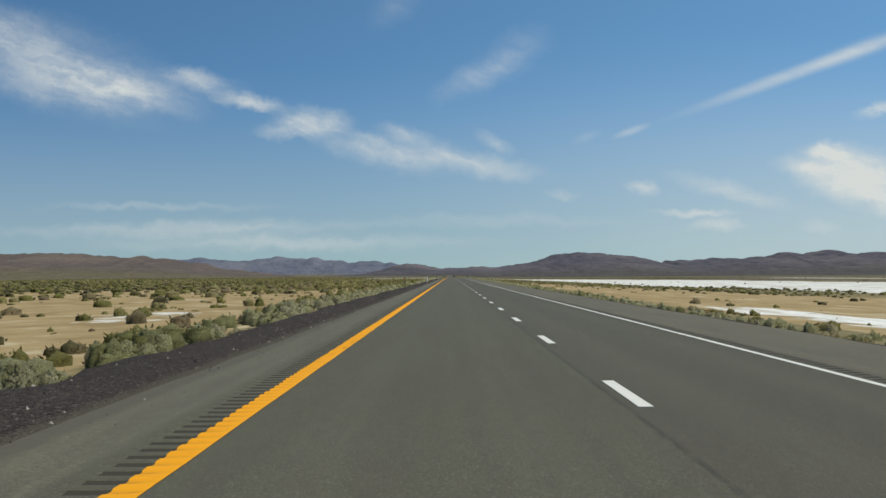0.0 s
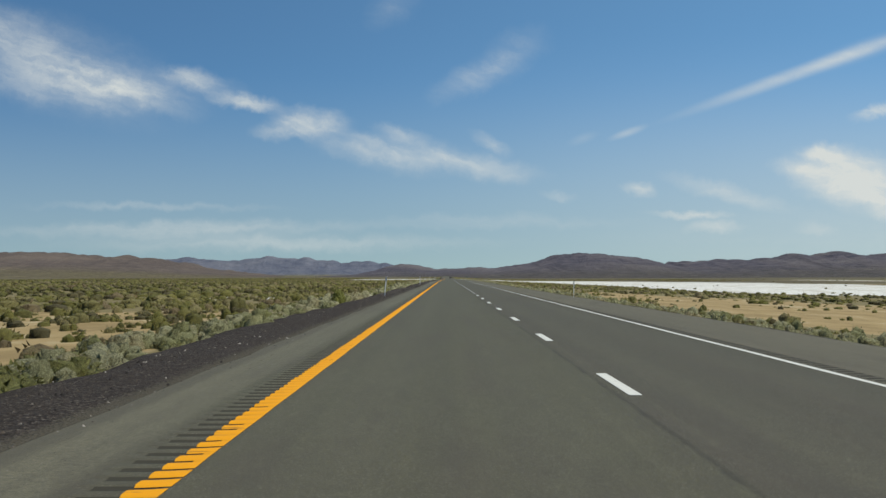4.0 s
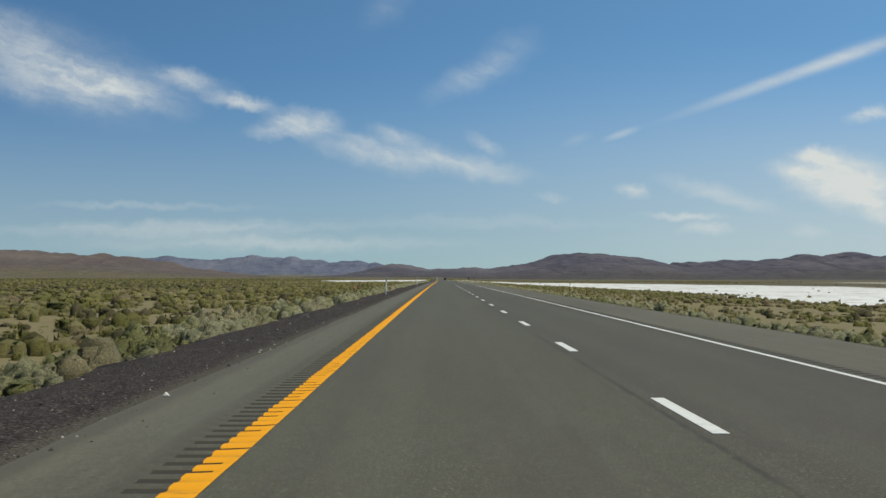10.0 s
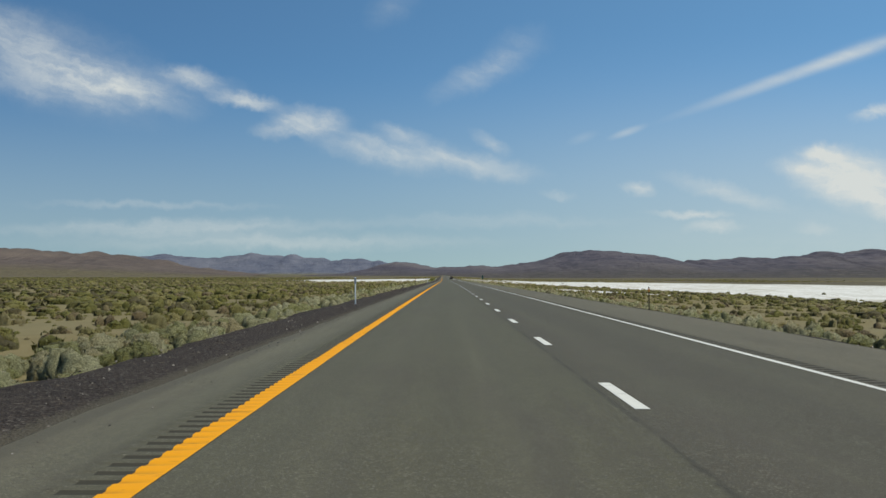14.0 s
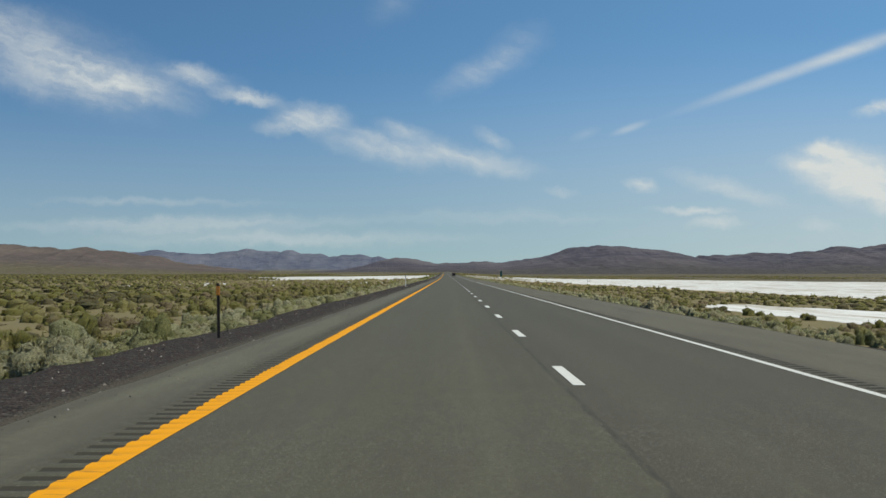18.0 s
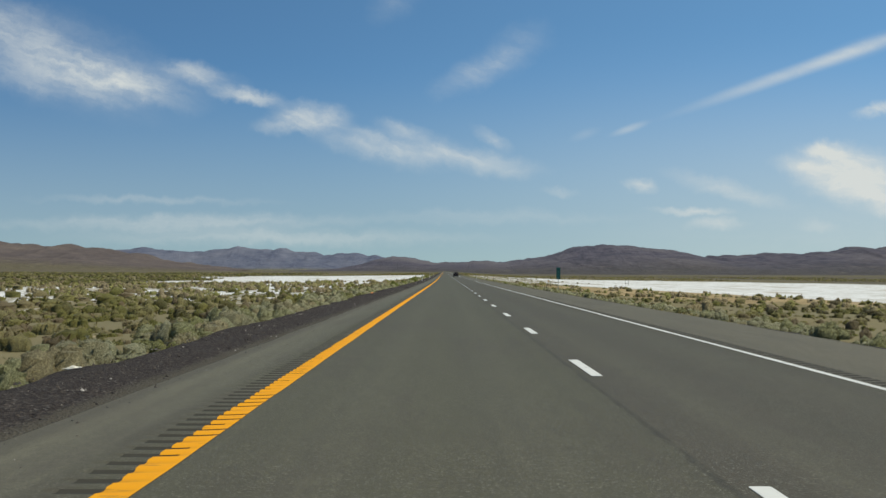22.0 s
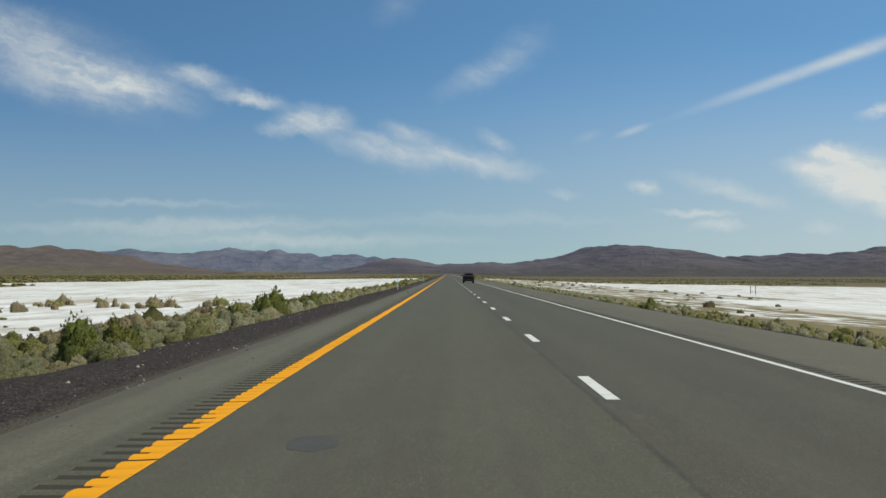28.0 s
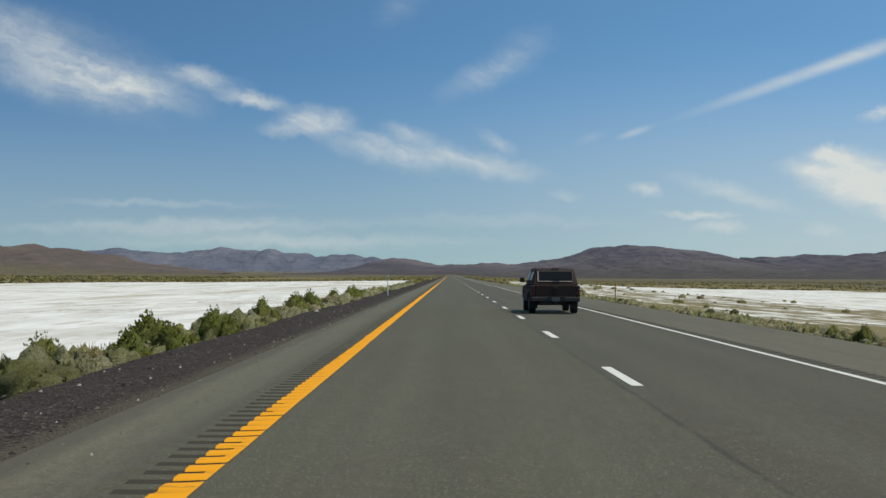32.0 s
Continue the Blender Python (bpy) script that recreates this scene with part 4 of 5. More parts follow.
def scatter(x0, x1, y0, y1, per, g):
    n = int(abs(x1 - x0) * (y1 - y0) * per)
    x, y = g.uniform(x0, x1, n), g.uniform(y0, y1, n)
    keep = g.random(n) < brush_at(x, y)
    return x[keep], y[keep]


def make_brush():
    g = np.random.default_rng(11)
    for x0, x1, per, small, lobes, seg, count in ((-11.4, -8.65, 0.85, 1.0, 5, 6, 20), (7.55, 10.4, 1.15, 0.66, 3, 6, 9)):
        x, y = scatter(x0, x1, -12, 1460, per, g)
        r = (0.36 + 0.62 * g.random(len(x)) ** 1.3) * small
        tone = np.clip(0.48 + g.normal(size=len(x)) * 0.3, 0, 1)
        brush_field("roadside_brush", x, y, r, r * g.uniform(0.8, 1.12, len(x)), lobes, seg, 3 if x0 < 0 else 2, count, 0.2, SAGE_FIELD, "grey-green sagebrush lining the gravel verge", g, tone, wide=0.42, up=0.3)
    for x0, x1, per, lobes, seg, rings, count in ((-26, -11, 0.44, 2, 6, 2, 10), (-50, -26, 0.28, 1, 6, 2, 5), (10, 26, 0.34, 2, 6, 2, 6), (26, 50, 0.22, 1, 6, 2, 4)):
        x, y = scatter(x0, x1, -10, 1500, per, g)
        r = (0.28 + 0.85 * g.random(len(x)) ** 2) * (1.0 if x0 < 0 else 0.72)
        tone = np.clip(0.08 + vnoise(x * 0.05, y * 0.05, 71) * 0.75 + g.normal(size=len(x)) * 0.3, 0, 1)
        brush_field("desert_brush", x, y, r, r * g.uniform(0.6, 0.95, len(x)), lobes, seg, rings, count, 0.30, FIELD, "olive and brown desert brush with bare soil between", g, tone)
    for x0, x1, y1, per in ((-130, -50, 1800, 0.072), (50, 130, 1800, 0.06), (-270, -130, 2200, 0.024), (130, 340, 2200, 0.012), (-600, -270, 2300, 0.011), (340, 900, 2300, 0.006)):
        x, y = scatter(x0, x1, 0, y1, per, g)
        r = g.uniform(0.5, 1.1, len(x)) * (1 if abs(x0) < 200 else 1.5)
        tone = np.clip(vnoise(x * 0.03, y * 0.03, 72) * 0.7 + g.normal(size=len(x)) * 0.3, 0, 1)
        brush_field("desert_brush", x, y, r, r * g.uniform(0.55, 0.9, len(x)), 1, 5, 2, 3, 0.35, FIELD, "far scattered olive desert brush", g, tone)
    for x0, x1, per in ((-60, -8.8, 0.05), (7.6, 60, 0.05)):
        x, y = scatter(x0, x1, 1500, 2200, per, g)
        r = g.uniform(0.5, 1.2, len(x))
        brush_field("desert_brush", x, y, r, r * 0.8, 1, 6, 2, 6, 0.4, FIELD, "distant olive brush along the road", g)
    # scrub beyond the far shore of the salt
    x, y = g.uniform(14, 420, 5200), g.uniform(1750, 2350, 5200)
    keep = (vnoise(x * 0.03, y * 0.012, 74) > 0.45) & (salt_at(x, y) < 0.4)
    x, y = x[keep], y[keep]
    r = g.uniform(0.6, 1.5, len(x))
    brush_field("desert_brush", x, y, r, r * g.uniform(0.5, 0.8, len(x)), 1, 6, 2, 4, 0.35, FIELD, "dark brush on the far shore of the salt flat", g)
    x, y = g.uniform(7.6, 10.8, 900), g.uniform(1060, 1480, 900)
    r = g.uniform(0.22, 0.5, len(x))
    brush_field("verge_brush", x, y, r, r * g.uniform(0.9, 1.3, len(x)), 3, 6, 2, 14, 0.26, TALL, "low green and straw brush beside the shoulder", g, g.random(len(x)) ** 1.3, up=0.9)
    x, y = g.uniform(-15.5, -8.9, 1300), np.where(np.arange(1300) < 900, g.uniform(1000, 1250, 1300), g.uniform(1230, 1420, 1300))
    keep = (salt_at(x, y) < 0.6) & (g.random(1300) < np.interp(y, [1000, 1045, 1070], [0.3, 0.35, 0.7]))
    x, y = x[keep], y[keep]
    r = g.uniform(0.28, 0.6, len(x))
    brush_field("tall_brush", x, y, r * 1.15, r * g.uniform(0.95, 1.6, len(x)), 5, 6, 2, 26, 0.2, TALL, "tall yellow-green greasewood and rabbitbrush beside the salt flat", g, g.uniform(0.12, 1.0, len(x)), wide=0.36, up=0.8, core=0.84)
    # a taller, straw and yellow-green row behind the sage where the salt flat comes close
    y = g.uniform(1035, 1400, 420)
    y = y[(y < 1252) | (g.random(len(y)) < 0.4)]
    x = np.interp(y, [1035, 1180, 1245, 1400], [-11.6, -11.0, -10.3, -10.2]) + g.uniform(-1.5, 0.9, len(y))
    r = g.uniform(0.45, 0.95, len(y)) * np.interp(y, [1245, 1262], [1.0, 0.72])
    tone = np.clip(0.36 + 0.6 * vnoise(y * 0.16, x * 0.4, 77) + g.normal(size=len(y)) * 0.12, 0, 1)
    brush_field("rabbitbrush", x, y, r, r * g.uniform(0.9, 1.35, len(y)), 7, 6, 3, 30, 0.2, TALL, "straw-coloured and yellow-green rabbitbrush behind the sage", g, tone, wide=0.32, up=0.6, core=0.84)
    # clumps out on the salt
    cx, cy = [], []
    for q in range(230):
        bx, by = (g.uniform(-90, -14), g.uniform(935, 1110)) if q < 120 else (g.uniform(-115, -26), g.uniform(1040, 1150))
        k = int(g.integers(2, 9))
        cx += list(bx + g.normal(size=k) * 1.6)
        cy += list(by + g.normal(size=k) * 1.6)
    for bx, by, k, sx, sy in ((-22.5, 1166, 16, 3.2, 2.5), (-28.5, 1161, 5, 1.2, 1.5), (-31, 1178, 5, 1.5, 3), (-36, 1120, 7, 3, 4), (-24, 1100, 8, 3, 5), (-60, 1160, 6, 3, 4)):
        cx += list(bx + g.normal(size=k) * sx)
        cy += list(by + g.normal(size=k) * sy)
    for q in range(48):
        bx, by = 12.5 + 60 * g.random() ** 1.6, g.uniform(915, 1130)
        k = int(g.integers(2, 8))
        cx += list(bx + g.normal(size=k) * 0.9)
        cy += list(by + g.normal(size=k) * 1.3)
    cx, cy = np.array(cx), np.array(cy)
    r = g.uniform(0.4, 1.05, len(cx))
    brush_field("salt_brush", cx, cy, r, r * g.uniform(0.8, 1.3, len(cx)), 3, 6, 2, 14, 0.36, TALL, "brown and olive bush clumps standing on the salt flat", g, g.uniform(0.4, 1.0, len(cx)), up=0.8)
    # dry grass between the plants at the verge
    for x0, x1 in ((-13.5, -8.5), (7.3, 12)):
        n = 9000
        x, y = g.uniform(x0, x1, n), g.uniform(-10, 1340, n)
        k = vnoise(x * 0.25, y * 0.06, 81) - 0.1 * sstep(y, 1000, 1080)
        keep = k > 0.68
        x, y = x[keep], y[keep]
        v, f, nor = tufts(x, y, ground_z(x, y) - 0.02, np.full(len(x), 0.1), np.full(len(x), 0.05), 9, 2.2, g, up=1.6, wide=0.06)
        tagged(new("dry_grass", np_mesh("dry_grass", v, f, STRAW, True, nor, tone=np.repeat(g.random(len(x)), 27))), "straw-coloured dry grass tufts on the verge", "grass", kind="stuff")


make_brush()


def bush_model(name, seed, r, h, leaves, size, mat, label, group, up=0.6, lumps=9, core=0.86, wide=0.3):
    """One shrub: leaf sprays on several lobes over a dense inside, with grey stems below."""
    g = np.random.default_rng(seed)
    cx, cy, rr, hh = lobed(np.zeros(1), np.zeros(1), np.array([r]), np.array([h]), lumps, g)
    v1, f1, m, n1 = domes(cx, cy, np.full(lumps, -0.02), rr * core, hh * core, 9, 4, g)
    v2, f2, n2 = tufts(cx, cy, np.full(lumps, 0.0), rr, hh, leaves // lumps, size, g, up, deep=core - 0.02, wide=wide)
    # the lobes are marked for twig brown that doubles as painted inner shade
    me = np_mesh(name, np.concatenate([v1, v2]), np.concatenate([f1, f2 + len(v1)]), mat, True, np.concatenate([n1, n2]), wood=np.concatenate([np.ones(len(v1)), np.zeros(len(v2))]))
    foliage = new(name, me)
    tagged(foliage, label, "bush", group)
    bm = bmesh.new()
    for k in range(6):
        b = g.uniform(0, 6.28)
        tip = Vector((math.cos(b) * r * 0.5, math.sin(b) * r * 0.5, h * g.uniform(0.3, 0.6)))
        q = tip.to_track_quat("Z", "Y").to_matrix().to_4x4()
        bmesh.ops.create_cone(bm, cap_ends=False, segments=5, radius1=0.022, radius2=0.007, depth=tip.length, matrix=q @ Matrix.Translation((0, 0, tip.length / 2)))
    part("stems", bm, BARK, foliage, "bare grey twisted stems")
    return foliage


def make_bushes():
    """The shrubs that stand along both edges of the gravel, one by one."""
    sage = [bush_model("sagebrush", 100 + k, (0.62, 0.8, 0.7, 0.95, 0.55)[k], (0.62, 0.8, 0.72, 0.9, 0.58)[k], 1000, 0.17, SAGE,
                       "rounded grey-green sagebrush beside the gravel verge", "sagebrush along the road", up=0.3, lumps=11, core=0.88, wide=0.4) for k in range(5)]
    green = [bush_model("greasewood", 200 + k, (0.6, 0.8, 0.55)[k], (1.0, 1.25, 0.85)[k], 1300, 0.22, GREASE,
                        "bright green upright greasewood bush at the verge", "greasewood along the road", 0.8, 11, 0.82, 0.38) for k in range(3)]
    used = set()

    def put(kind, k, x, y, s=1.0, turn=None):
        src = kind[k % len(kind)]
        a = random.uniform(0, 360) if turn is None else turn
        z = float(ground_z(np.array([x]), np.array([y]))[0]) - 0.02
        if abs(x) < 8.6:
            z = max(z, -0.25)
        m = pose(x, y, z, 0, 0, a)
        if src.name in used:
            ob = copy_thing(src, m)
        else:
            used.add(src.name)
            src.matrix_basis = m
            ob = src
        ob.scale = (s, s, s * random.uniform(0.9, 1.1))
    random.seed(5)
    for i, (x, y, s) in enumerate(((-8.9, 13.2, 1.15), (-8.7, 6.0, 0.7), (-9.2, 46.2, 0.95), (-8.8, 51.5, 1.1), (-9.2, 54.0, 0.9), (-9.4, 86.2, 1.1), (-9.0, 90.3, 1.15), (-9.7, 83.5, 0.9),
                                   (-9.5, 128.0, 1.2), (-9.4, 131.0, 1.0), (-9.3, 137.1, 1.15), (-9.6, 140.0, 0.9), (-9.2, 358.1, 1.15), (-9.3, 362.2, 1.1), (-9.2, 908.2, 1.3), (-9.4, 904.5, 1.0),
                                   (-9.3, 989.0, 1.25), (-9.9, 986.6, 1.2), (-8.9, 1260.6, 0.75))):
        put(sage, i, x, y, s)
    for i, (x, y, s) in enumerate(((-9.5, 224.8, 1.2), (-8.9, 1005.6, 1.05), (-9.6, 1004.0, 1.1), (-9.2, 1265.9, 0.95), (-9.1, 1268.5, 0.75), (-8.8, 1273.4, 1.0), (-9.0, 1276.0, 0.85),
                                   (-9.4, 1295.5, 1.1), (-9.6, 1258.8, 1.1), (-9.9, 1262.0, 1.05), (-10.0, 1271.0, 1.1), (-9.8, 1281.0, 1.0), (-9.6, 1287.0, 1.1), (-9.7, 1302.0, 1.15), (-9.5, 1310.0, 1.15), (-9.8, 1318.0, 1.1), (-9.3, 1328.0, 1.1), (8.0, 1266.0, 0.7), (8.4, 1271.9, 0.5), (-9.6, 1136.0, 1.3), (-9.8, 1139.5, 1.2), (-10.2, 1131.0, 1.0))):
        put(green, i, x, y, s)
    n = 0
    for side, x0, x1, total in ((-1, 8.5, 10.0, 190), (1, 7.5, 9.0, 80)):
        while total:
            x, y = side * random.uniform(x0, x1), random.uniform(-8, 1345)
            if random.random() > float(brush_at(np.array([x]), np.array([y]))[0]) + 0.1:
                continue
            late = y > 990
            put(green if random.random() < (0.45 if late else 0.0) else sage, n, x, y, random.uniform(0.6, 1.15) * (1.0 if side < 0 else 0.62))
            n += 1
            total -= 1


make_bushes()

# ---------------------------------------------------------------- roadside things
PLASTIC = plain("white_plastic", (0.9, 0.9, 0.88), 0.5, spread=0.06, dirty=0.35, dirt=(0.35, 0.32, 0.28))
GREYFILM = plain("grey_reflector", (0.33, 0.35, 0.38), 0.35, spread=0.1)
RUST = plain("brown_steel", (0.075, 0.055, 0.045), 0.75, 0.3, spread=0.3, dirty=0.4, dirt=(0.13, 0.07, 0.04))
GALV = plain("galvanised_steel", (0.34, 0.34, 0.34), 0.5, 0.7, spread=0.15)
AMBER = plain("amber_reflector", (0.75, 0.25, 0.04), 0.25, spread=0.05)
SIGN_GREEN = plain("green_sheeting", (0.008, 0.085, 0.07), 0.4, spread=0.08)
SIGN_WHITE = plain("white_sheeting", (0.55, 0.6, 0.58), 0.4, spread=0.05)


def surface_z(x, y):
    """Height of what a thing stands on beside the road."""
    if -5.7 <= x <= 6.38:
        return 0.0
    if -9.3 < x < -5.7:
        return float(np.interp(-x, (5.7, 6.4, 7.2, 8.0, 8.7, 9.6), (-0.006, -0.012, -0.03, -0.10, -0.30, -0.7)))
    if 6.38 < x < 8.2:
        return float(np.interp(x, (6.38, 6.7, 7.1, 7.5, 8.2), (-0.006, -0.04, -0.12, -0.26, -0.62)))
    return float(ground_z(np.array([x]), np.array([y]))[0])


def white_post():
    base = new("delineator_post")
    tagged(base, "white flexible plastic delineator post in the gravel verge", "road marker", "delineators along the road")
    bm = tube(0.04, 1.13, (0, 0, 0.515), "z", 18, 0.006)
    bmesh.ops.scale(bm, vec=(1.0, 0.62, 1.0), verts=bm.verts[:])
    part("post", bm, PLASTIC, base, "", 50)
    part("reflector", block((0.125, 0.06, 0.30), (0, 0, 1.22), 0.02), GREYFILM, base, "grey reflective panel at the top")
    part("cap", tube(0.04, 0.03, (0, 0, 1.38), "z", 14, 0.006), PLASTIC, base)
    return base


def steel_post():
    base = new("marker_post")
    tagged(base, "dark brown steel marker post with an amber reflector plate", "road marker", "steel markers along the road")
    bm = bmesh.new()
    pr = ((-0.04, 0), (-0.04, 0.006), (-0.018, 0.006), (-0.013, 0.036), (0.013, 0.036), (0.018, 0.006), (0.04, 0.006), (0.04, 0), (0.012, 0), (0.008, 0.03), (-0.008, 0.03), (-0.012, 0))
    lo = [bm.verts.new((x, y, -0.1)) for x, y in pr]
    hi = [bm.verts.new((x, y, 1.22)) for x, y in pr]
    bm.faces.new(hi)
    for i in range(len(pr)):
        j = (i + 1) % len(pr)
        bm.faces.new((lo[i], lo[j], hi[j], hi[i]))
    part("post", bm, RUST, base)
    part("reflector", block((0.10, 0.014, 0.2), (0, -0.009, 1.08), 0.006), AMBER, base, "rectangular amber reflector plate")
    part("cap", block((0.09, 0.05, 0.05), (0, 0.012, 1.225), 0.01), RUST, base)
    for z in (1.02, 1.14):
        part("bolt", tube(0.008, 0.012, (0, -0.018, z), "y", 8), GALV, base)
    return base


def place_posts():
    wp, sp = white_post(), steel_post()
    done = set()
    for src, x, y, lean, turn in ((wp, -6.88, 234.8, 4.6, 4), (wp, -6.93, 356.2, 1.6, -3), (wp, -6.95, 476.7, 1.2, 2), (wp, -6.9, 599.2, -0.5, 0), (wp, -6.95, 840.0, 0.6, 5), (wp, -6.85, 1082.0, 3.0, -4),
                                  (wp, -6.9, 1203.9, 0.8, 0), (wp, -6.75, 1325.0, 0.3, 2), (wp, 6.55, 228.5, 0.6, 0), (wp, 6.5, 1193.0, 2.5, 3),
                                  (sp, -6.9, 115.0, -1.0, 0), (sp, 6.5, 104.5, -5.0, 0), (sp, 6.5, 464.6, 0.5, 0), (sp, 6.5, 587.5, -0.5, 4), (sp, -6.92, 719.2, -1.0, 0), (sp, 6.45, 952.0, 0.5, 2),
                                  (sp, 6.5, 1073.0, 0, 0), (sp, 6.4, 1305.0, 0.4, 0), (sp, -9.6, 478.0, 0.6, 30)):
        m = pose(x, y, surface_z(x, y), 0, lean, turn)
        if src.name in done:
            ob = copy_thing(src, m)
        else:
            done.add(src.name)
            src.matrix_basis = m
            ob = src
        ob.scale = (0.5, 0.5, 0.8) if x > 0 else (0.85, 0.85, 1.0)


place_posts()


def mile_sign():
    base = new("mile_marker_sign")
    tagged(base, "tall narrow green mile marker sign on a steel post", "road sign")
    part("post", block((0.06, 0.045, 3.1), (0, 0.03, 1.5), 0.006), GALV, base)
    panel = part("panel", block((0.5, 0.004, 1.5), (0, 0, 2.26), 0.0), SIGN_GREEN, base)
    part("border", block((0.5, 0.002, 0.02), (0, -0.004, 2.995)), SIGN_WHITE, panel)
    for z, w, h in ((2.84, 0.34, 0.10), (2.46, 0.24, 0.2), (2.1, 0.24, 0.2), (1.74, 0.24, 0.2)):
        part("bar", block((w, 0.002, h), (0, -0.004, z), 0.0), SIGN_DIM, panel, "faded plain bar of unreadable writing")
    for z in (2.7, 1.9):
        part("bolt", tube(0.012, 0.01, (0, -0.006, z), "y", 8), GALV, base)
    x, y = 11.6, 999.0
    base.matrix_basis = pose(x, y, surface_z(x, y) - 0.05, 0, 0.5, -2)


SIGN_DIM = plain("faded_sheeting", (0.03, 0.14, 0.12), 0.4, spread=0.05)
mile_sign()


def flat_frame():
    base = new("survey_frame")
    tagged(base, "small weathered H-shaped wooden frame on the salt flat", "frame")
    wood = plain("grey_wood", (0.17, 0.15, 0.12), 0.9, spread=0.25)
    for x in (-0.75, 0.75):
        part("post", block((0.14, 0.14, 2.5), (x, 0, 1.2), 0.015), wood, base)
    part("crossbar", block((1.75, 0.07, 0.13), (0, -0.1, 0.75), 0.012), wood, base)
    x, y = 84.0, 1427.0
    base.matrix_basis = pose(x, y, surface_z(x, y), 0, 0, 8)


flat_frame()


def crumpled(name, size, mat, label, category, x, y, seed, z=None):
    """A crumpled scrap: a bent, thick sheet."""
    g = np.random.default_rng(seed)
    bm = bmesh.new()
    bmesh.ops.create_grid(bm, x_segments=6, y_segments=5, size=0.5)
    for v in bm.verts:
        v.co = Vector((v.co.x * size[0] * (1 + g.normal() * 0.12), v.co.y * size[1] * (1 + g.normal() * 0.12), (0.35 + abs(noise.noise((v.co.x * 2.2 + seed, v.co.y * 2.2, 1)))) * size[2] * (1.0 - 1.6 * max(abs(v.co.x), abs(v.co.y)))))
    geo = bmesh.ops.extrude_face_region(bm, geom=bm.faces[:])
    for e in geo["geom"]:
        if isinstance(e, bmesh.types.BMVert):
            e.co.z += 0.012
    ob = part(name, bm, mat)
    tagged(ob, label, category, "litter on the verge")
    ob.matrix_basis = pose(x, y, (surface_z(x, y) if z is None else z) + 0.004, 0, 0, g.uniform(0, 360))
    return ob


RUBBER = plain("black_rubber", (0.02, 0.02, 0.02), 0.8, spread=0.2)
PAPER = plain("old_paper", (0.62, 0.58, 0.48), 0.9, spread=0.1)
ORANGE = plain("orange_plastic", (0.85, 0.22, 0.04), 0.5, spread=0.1)
crumpled("paper_bag", (0.34, 0.3, 0.32), PAPER, "crumpled pale paper bag on the gravel", "litter", -8.5, 242.8, 2)
crumpled("plastic_scrap", (0.24, 0.16, 0.14), ORANGE, "crushed bright orange plastic scrap on the gravel", "litter", -8.3, 949.4, 3)
for i, (x, y, s) in enumerate(((-6.4, 63.8, 0.5), (-6.6, 751.7, 0.55), (-5.18, 1182.0, 0.17), (-6.9, 361.9, 0.4), (-8.0, 955.0, 0.7))):
    crumpled("tyre_scrap", (s, s * 0.35, 0.12), RUBBER, "torn strip of black tyre rubber beside the road", "litter", x, y, 20 + i)
for i, (x, y, s) in enumerate(((-8.2, 272.0, 0.2), (-8.1, 145.0, 0.16), (-8.46, 411.4, 0.13), (-5.80, 393.5, 0.07), (-8.2, 960.0, 0.22), (-8.3, 970.0, 0.3), (-7.9, 1290.0, 0.2), (-8.1, 868.0, 0.25))):
    crumpled("paper_scrap", (s, s * 0.7, 0.1), PAPER, "small pale litter scrap on the gravel", "litter", x, y, 40 + i)


def lath(x0, y0, x1, y1, width, seed):
    """A pale weathered strip lying across the gravel, broken and slightly bent."""
    g = np.random.default_rng(seed)
    bm = bmesh.new()
    n = 14
    ring = []
    for i in range(n + 1):
        k = i / n
        x, y = x0 + (x1 - x0) * k, y0 + (y1 - y0) * k + g.normal() * 0.02
        z = surface_z(x, y) + 0.012 if x < -5.9 else 0.004
        w = width * (0.6 + 0.4 * g.random()) * (0.4 if i in (0, n) else 1)
        ring.append([bm.verts.new((x, y - w, z - 0.01)), bm.verts.new((x, y - w * 0.8, z + 0.008)), bm.verts.new((x, y + w * 0.8, z + 0.008)), bm.verts.new((x, y + w, z - 0.01))])
    for a, b in zip(ring, ring[1:]):
        for j in range(3):
            bm.faces.new((a[j], b[j], b[j + 1], a[j + 1]))
    bm.faces.new(ring[0])
    bm.faces.new(ring[-1][::-1])
    ob = part("wooden_lath", bm, PALE_WOOD)
    tagged(ob, "long bleached strip of wood lying across the gravel", "litter", "laths on the verge")


PALE_WOOD = plain("bleached_wood", (0.35, 0.32, 0.26), 0.9, spread=0.3, scale=14.0, dirty=0.5, dirt=(0.16, 0.13, 0.1))
lath(-9.1, 847.4, -7.2, 849.6, 0.06, 1)
lath(-6.0, 852.4, -5.25, 852.7, 0.06, 2)
lath(-7.75, 1234.0, -6.95, 1237.9, 0.025, 3)
lath(-6.95, 1236.5, -6.05, 1236.9, 0.035, 4)


def road_stain(name, x, y, rx, ry, mat, label, seed):
    """A thin dark stain on the lane with an uneven rim."""
    g = np.random.default_rng(seed)
    bm = bmesh.new()
    vs = []
    for i in range(28):
        a = i / 28 * 2 * math.pi
        k = 1 + 0.22 * noise.noise((math.cos(a) * 2 + seed, math.sin(a) * 2, 0)) + g.normal() * 0.04
        vs.append(bm.verts.new((x + rx * k * math.cos(a), y + ry * k * math.sin(a), 0.002)))
    bm.faces.new(vs)
    ob = part(name, bm, mat, ROAD, label)
    return ob


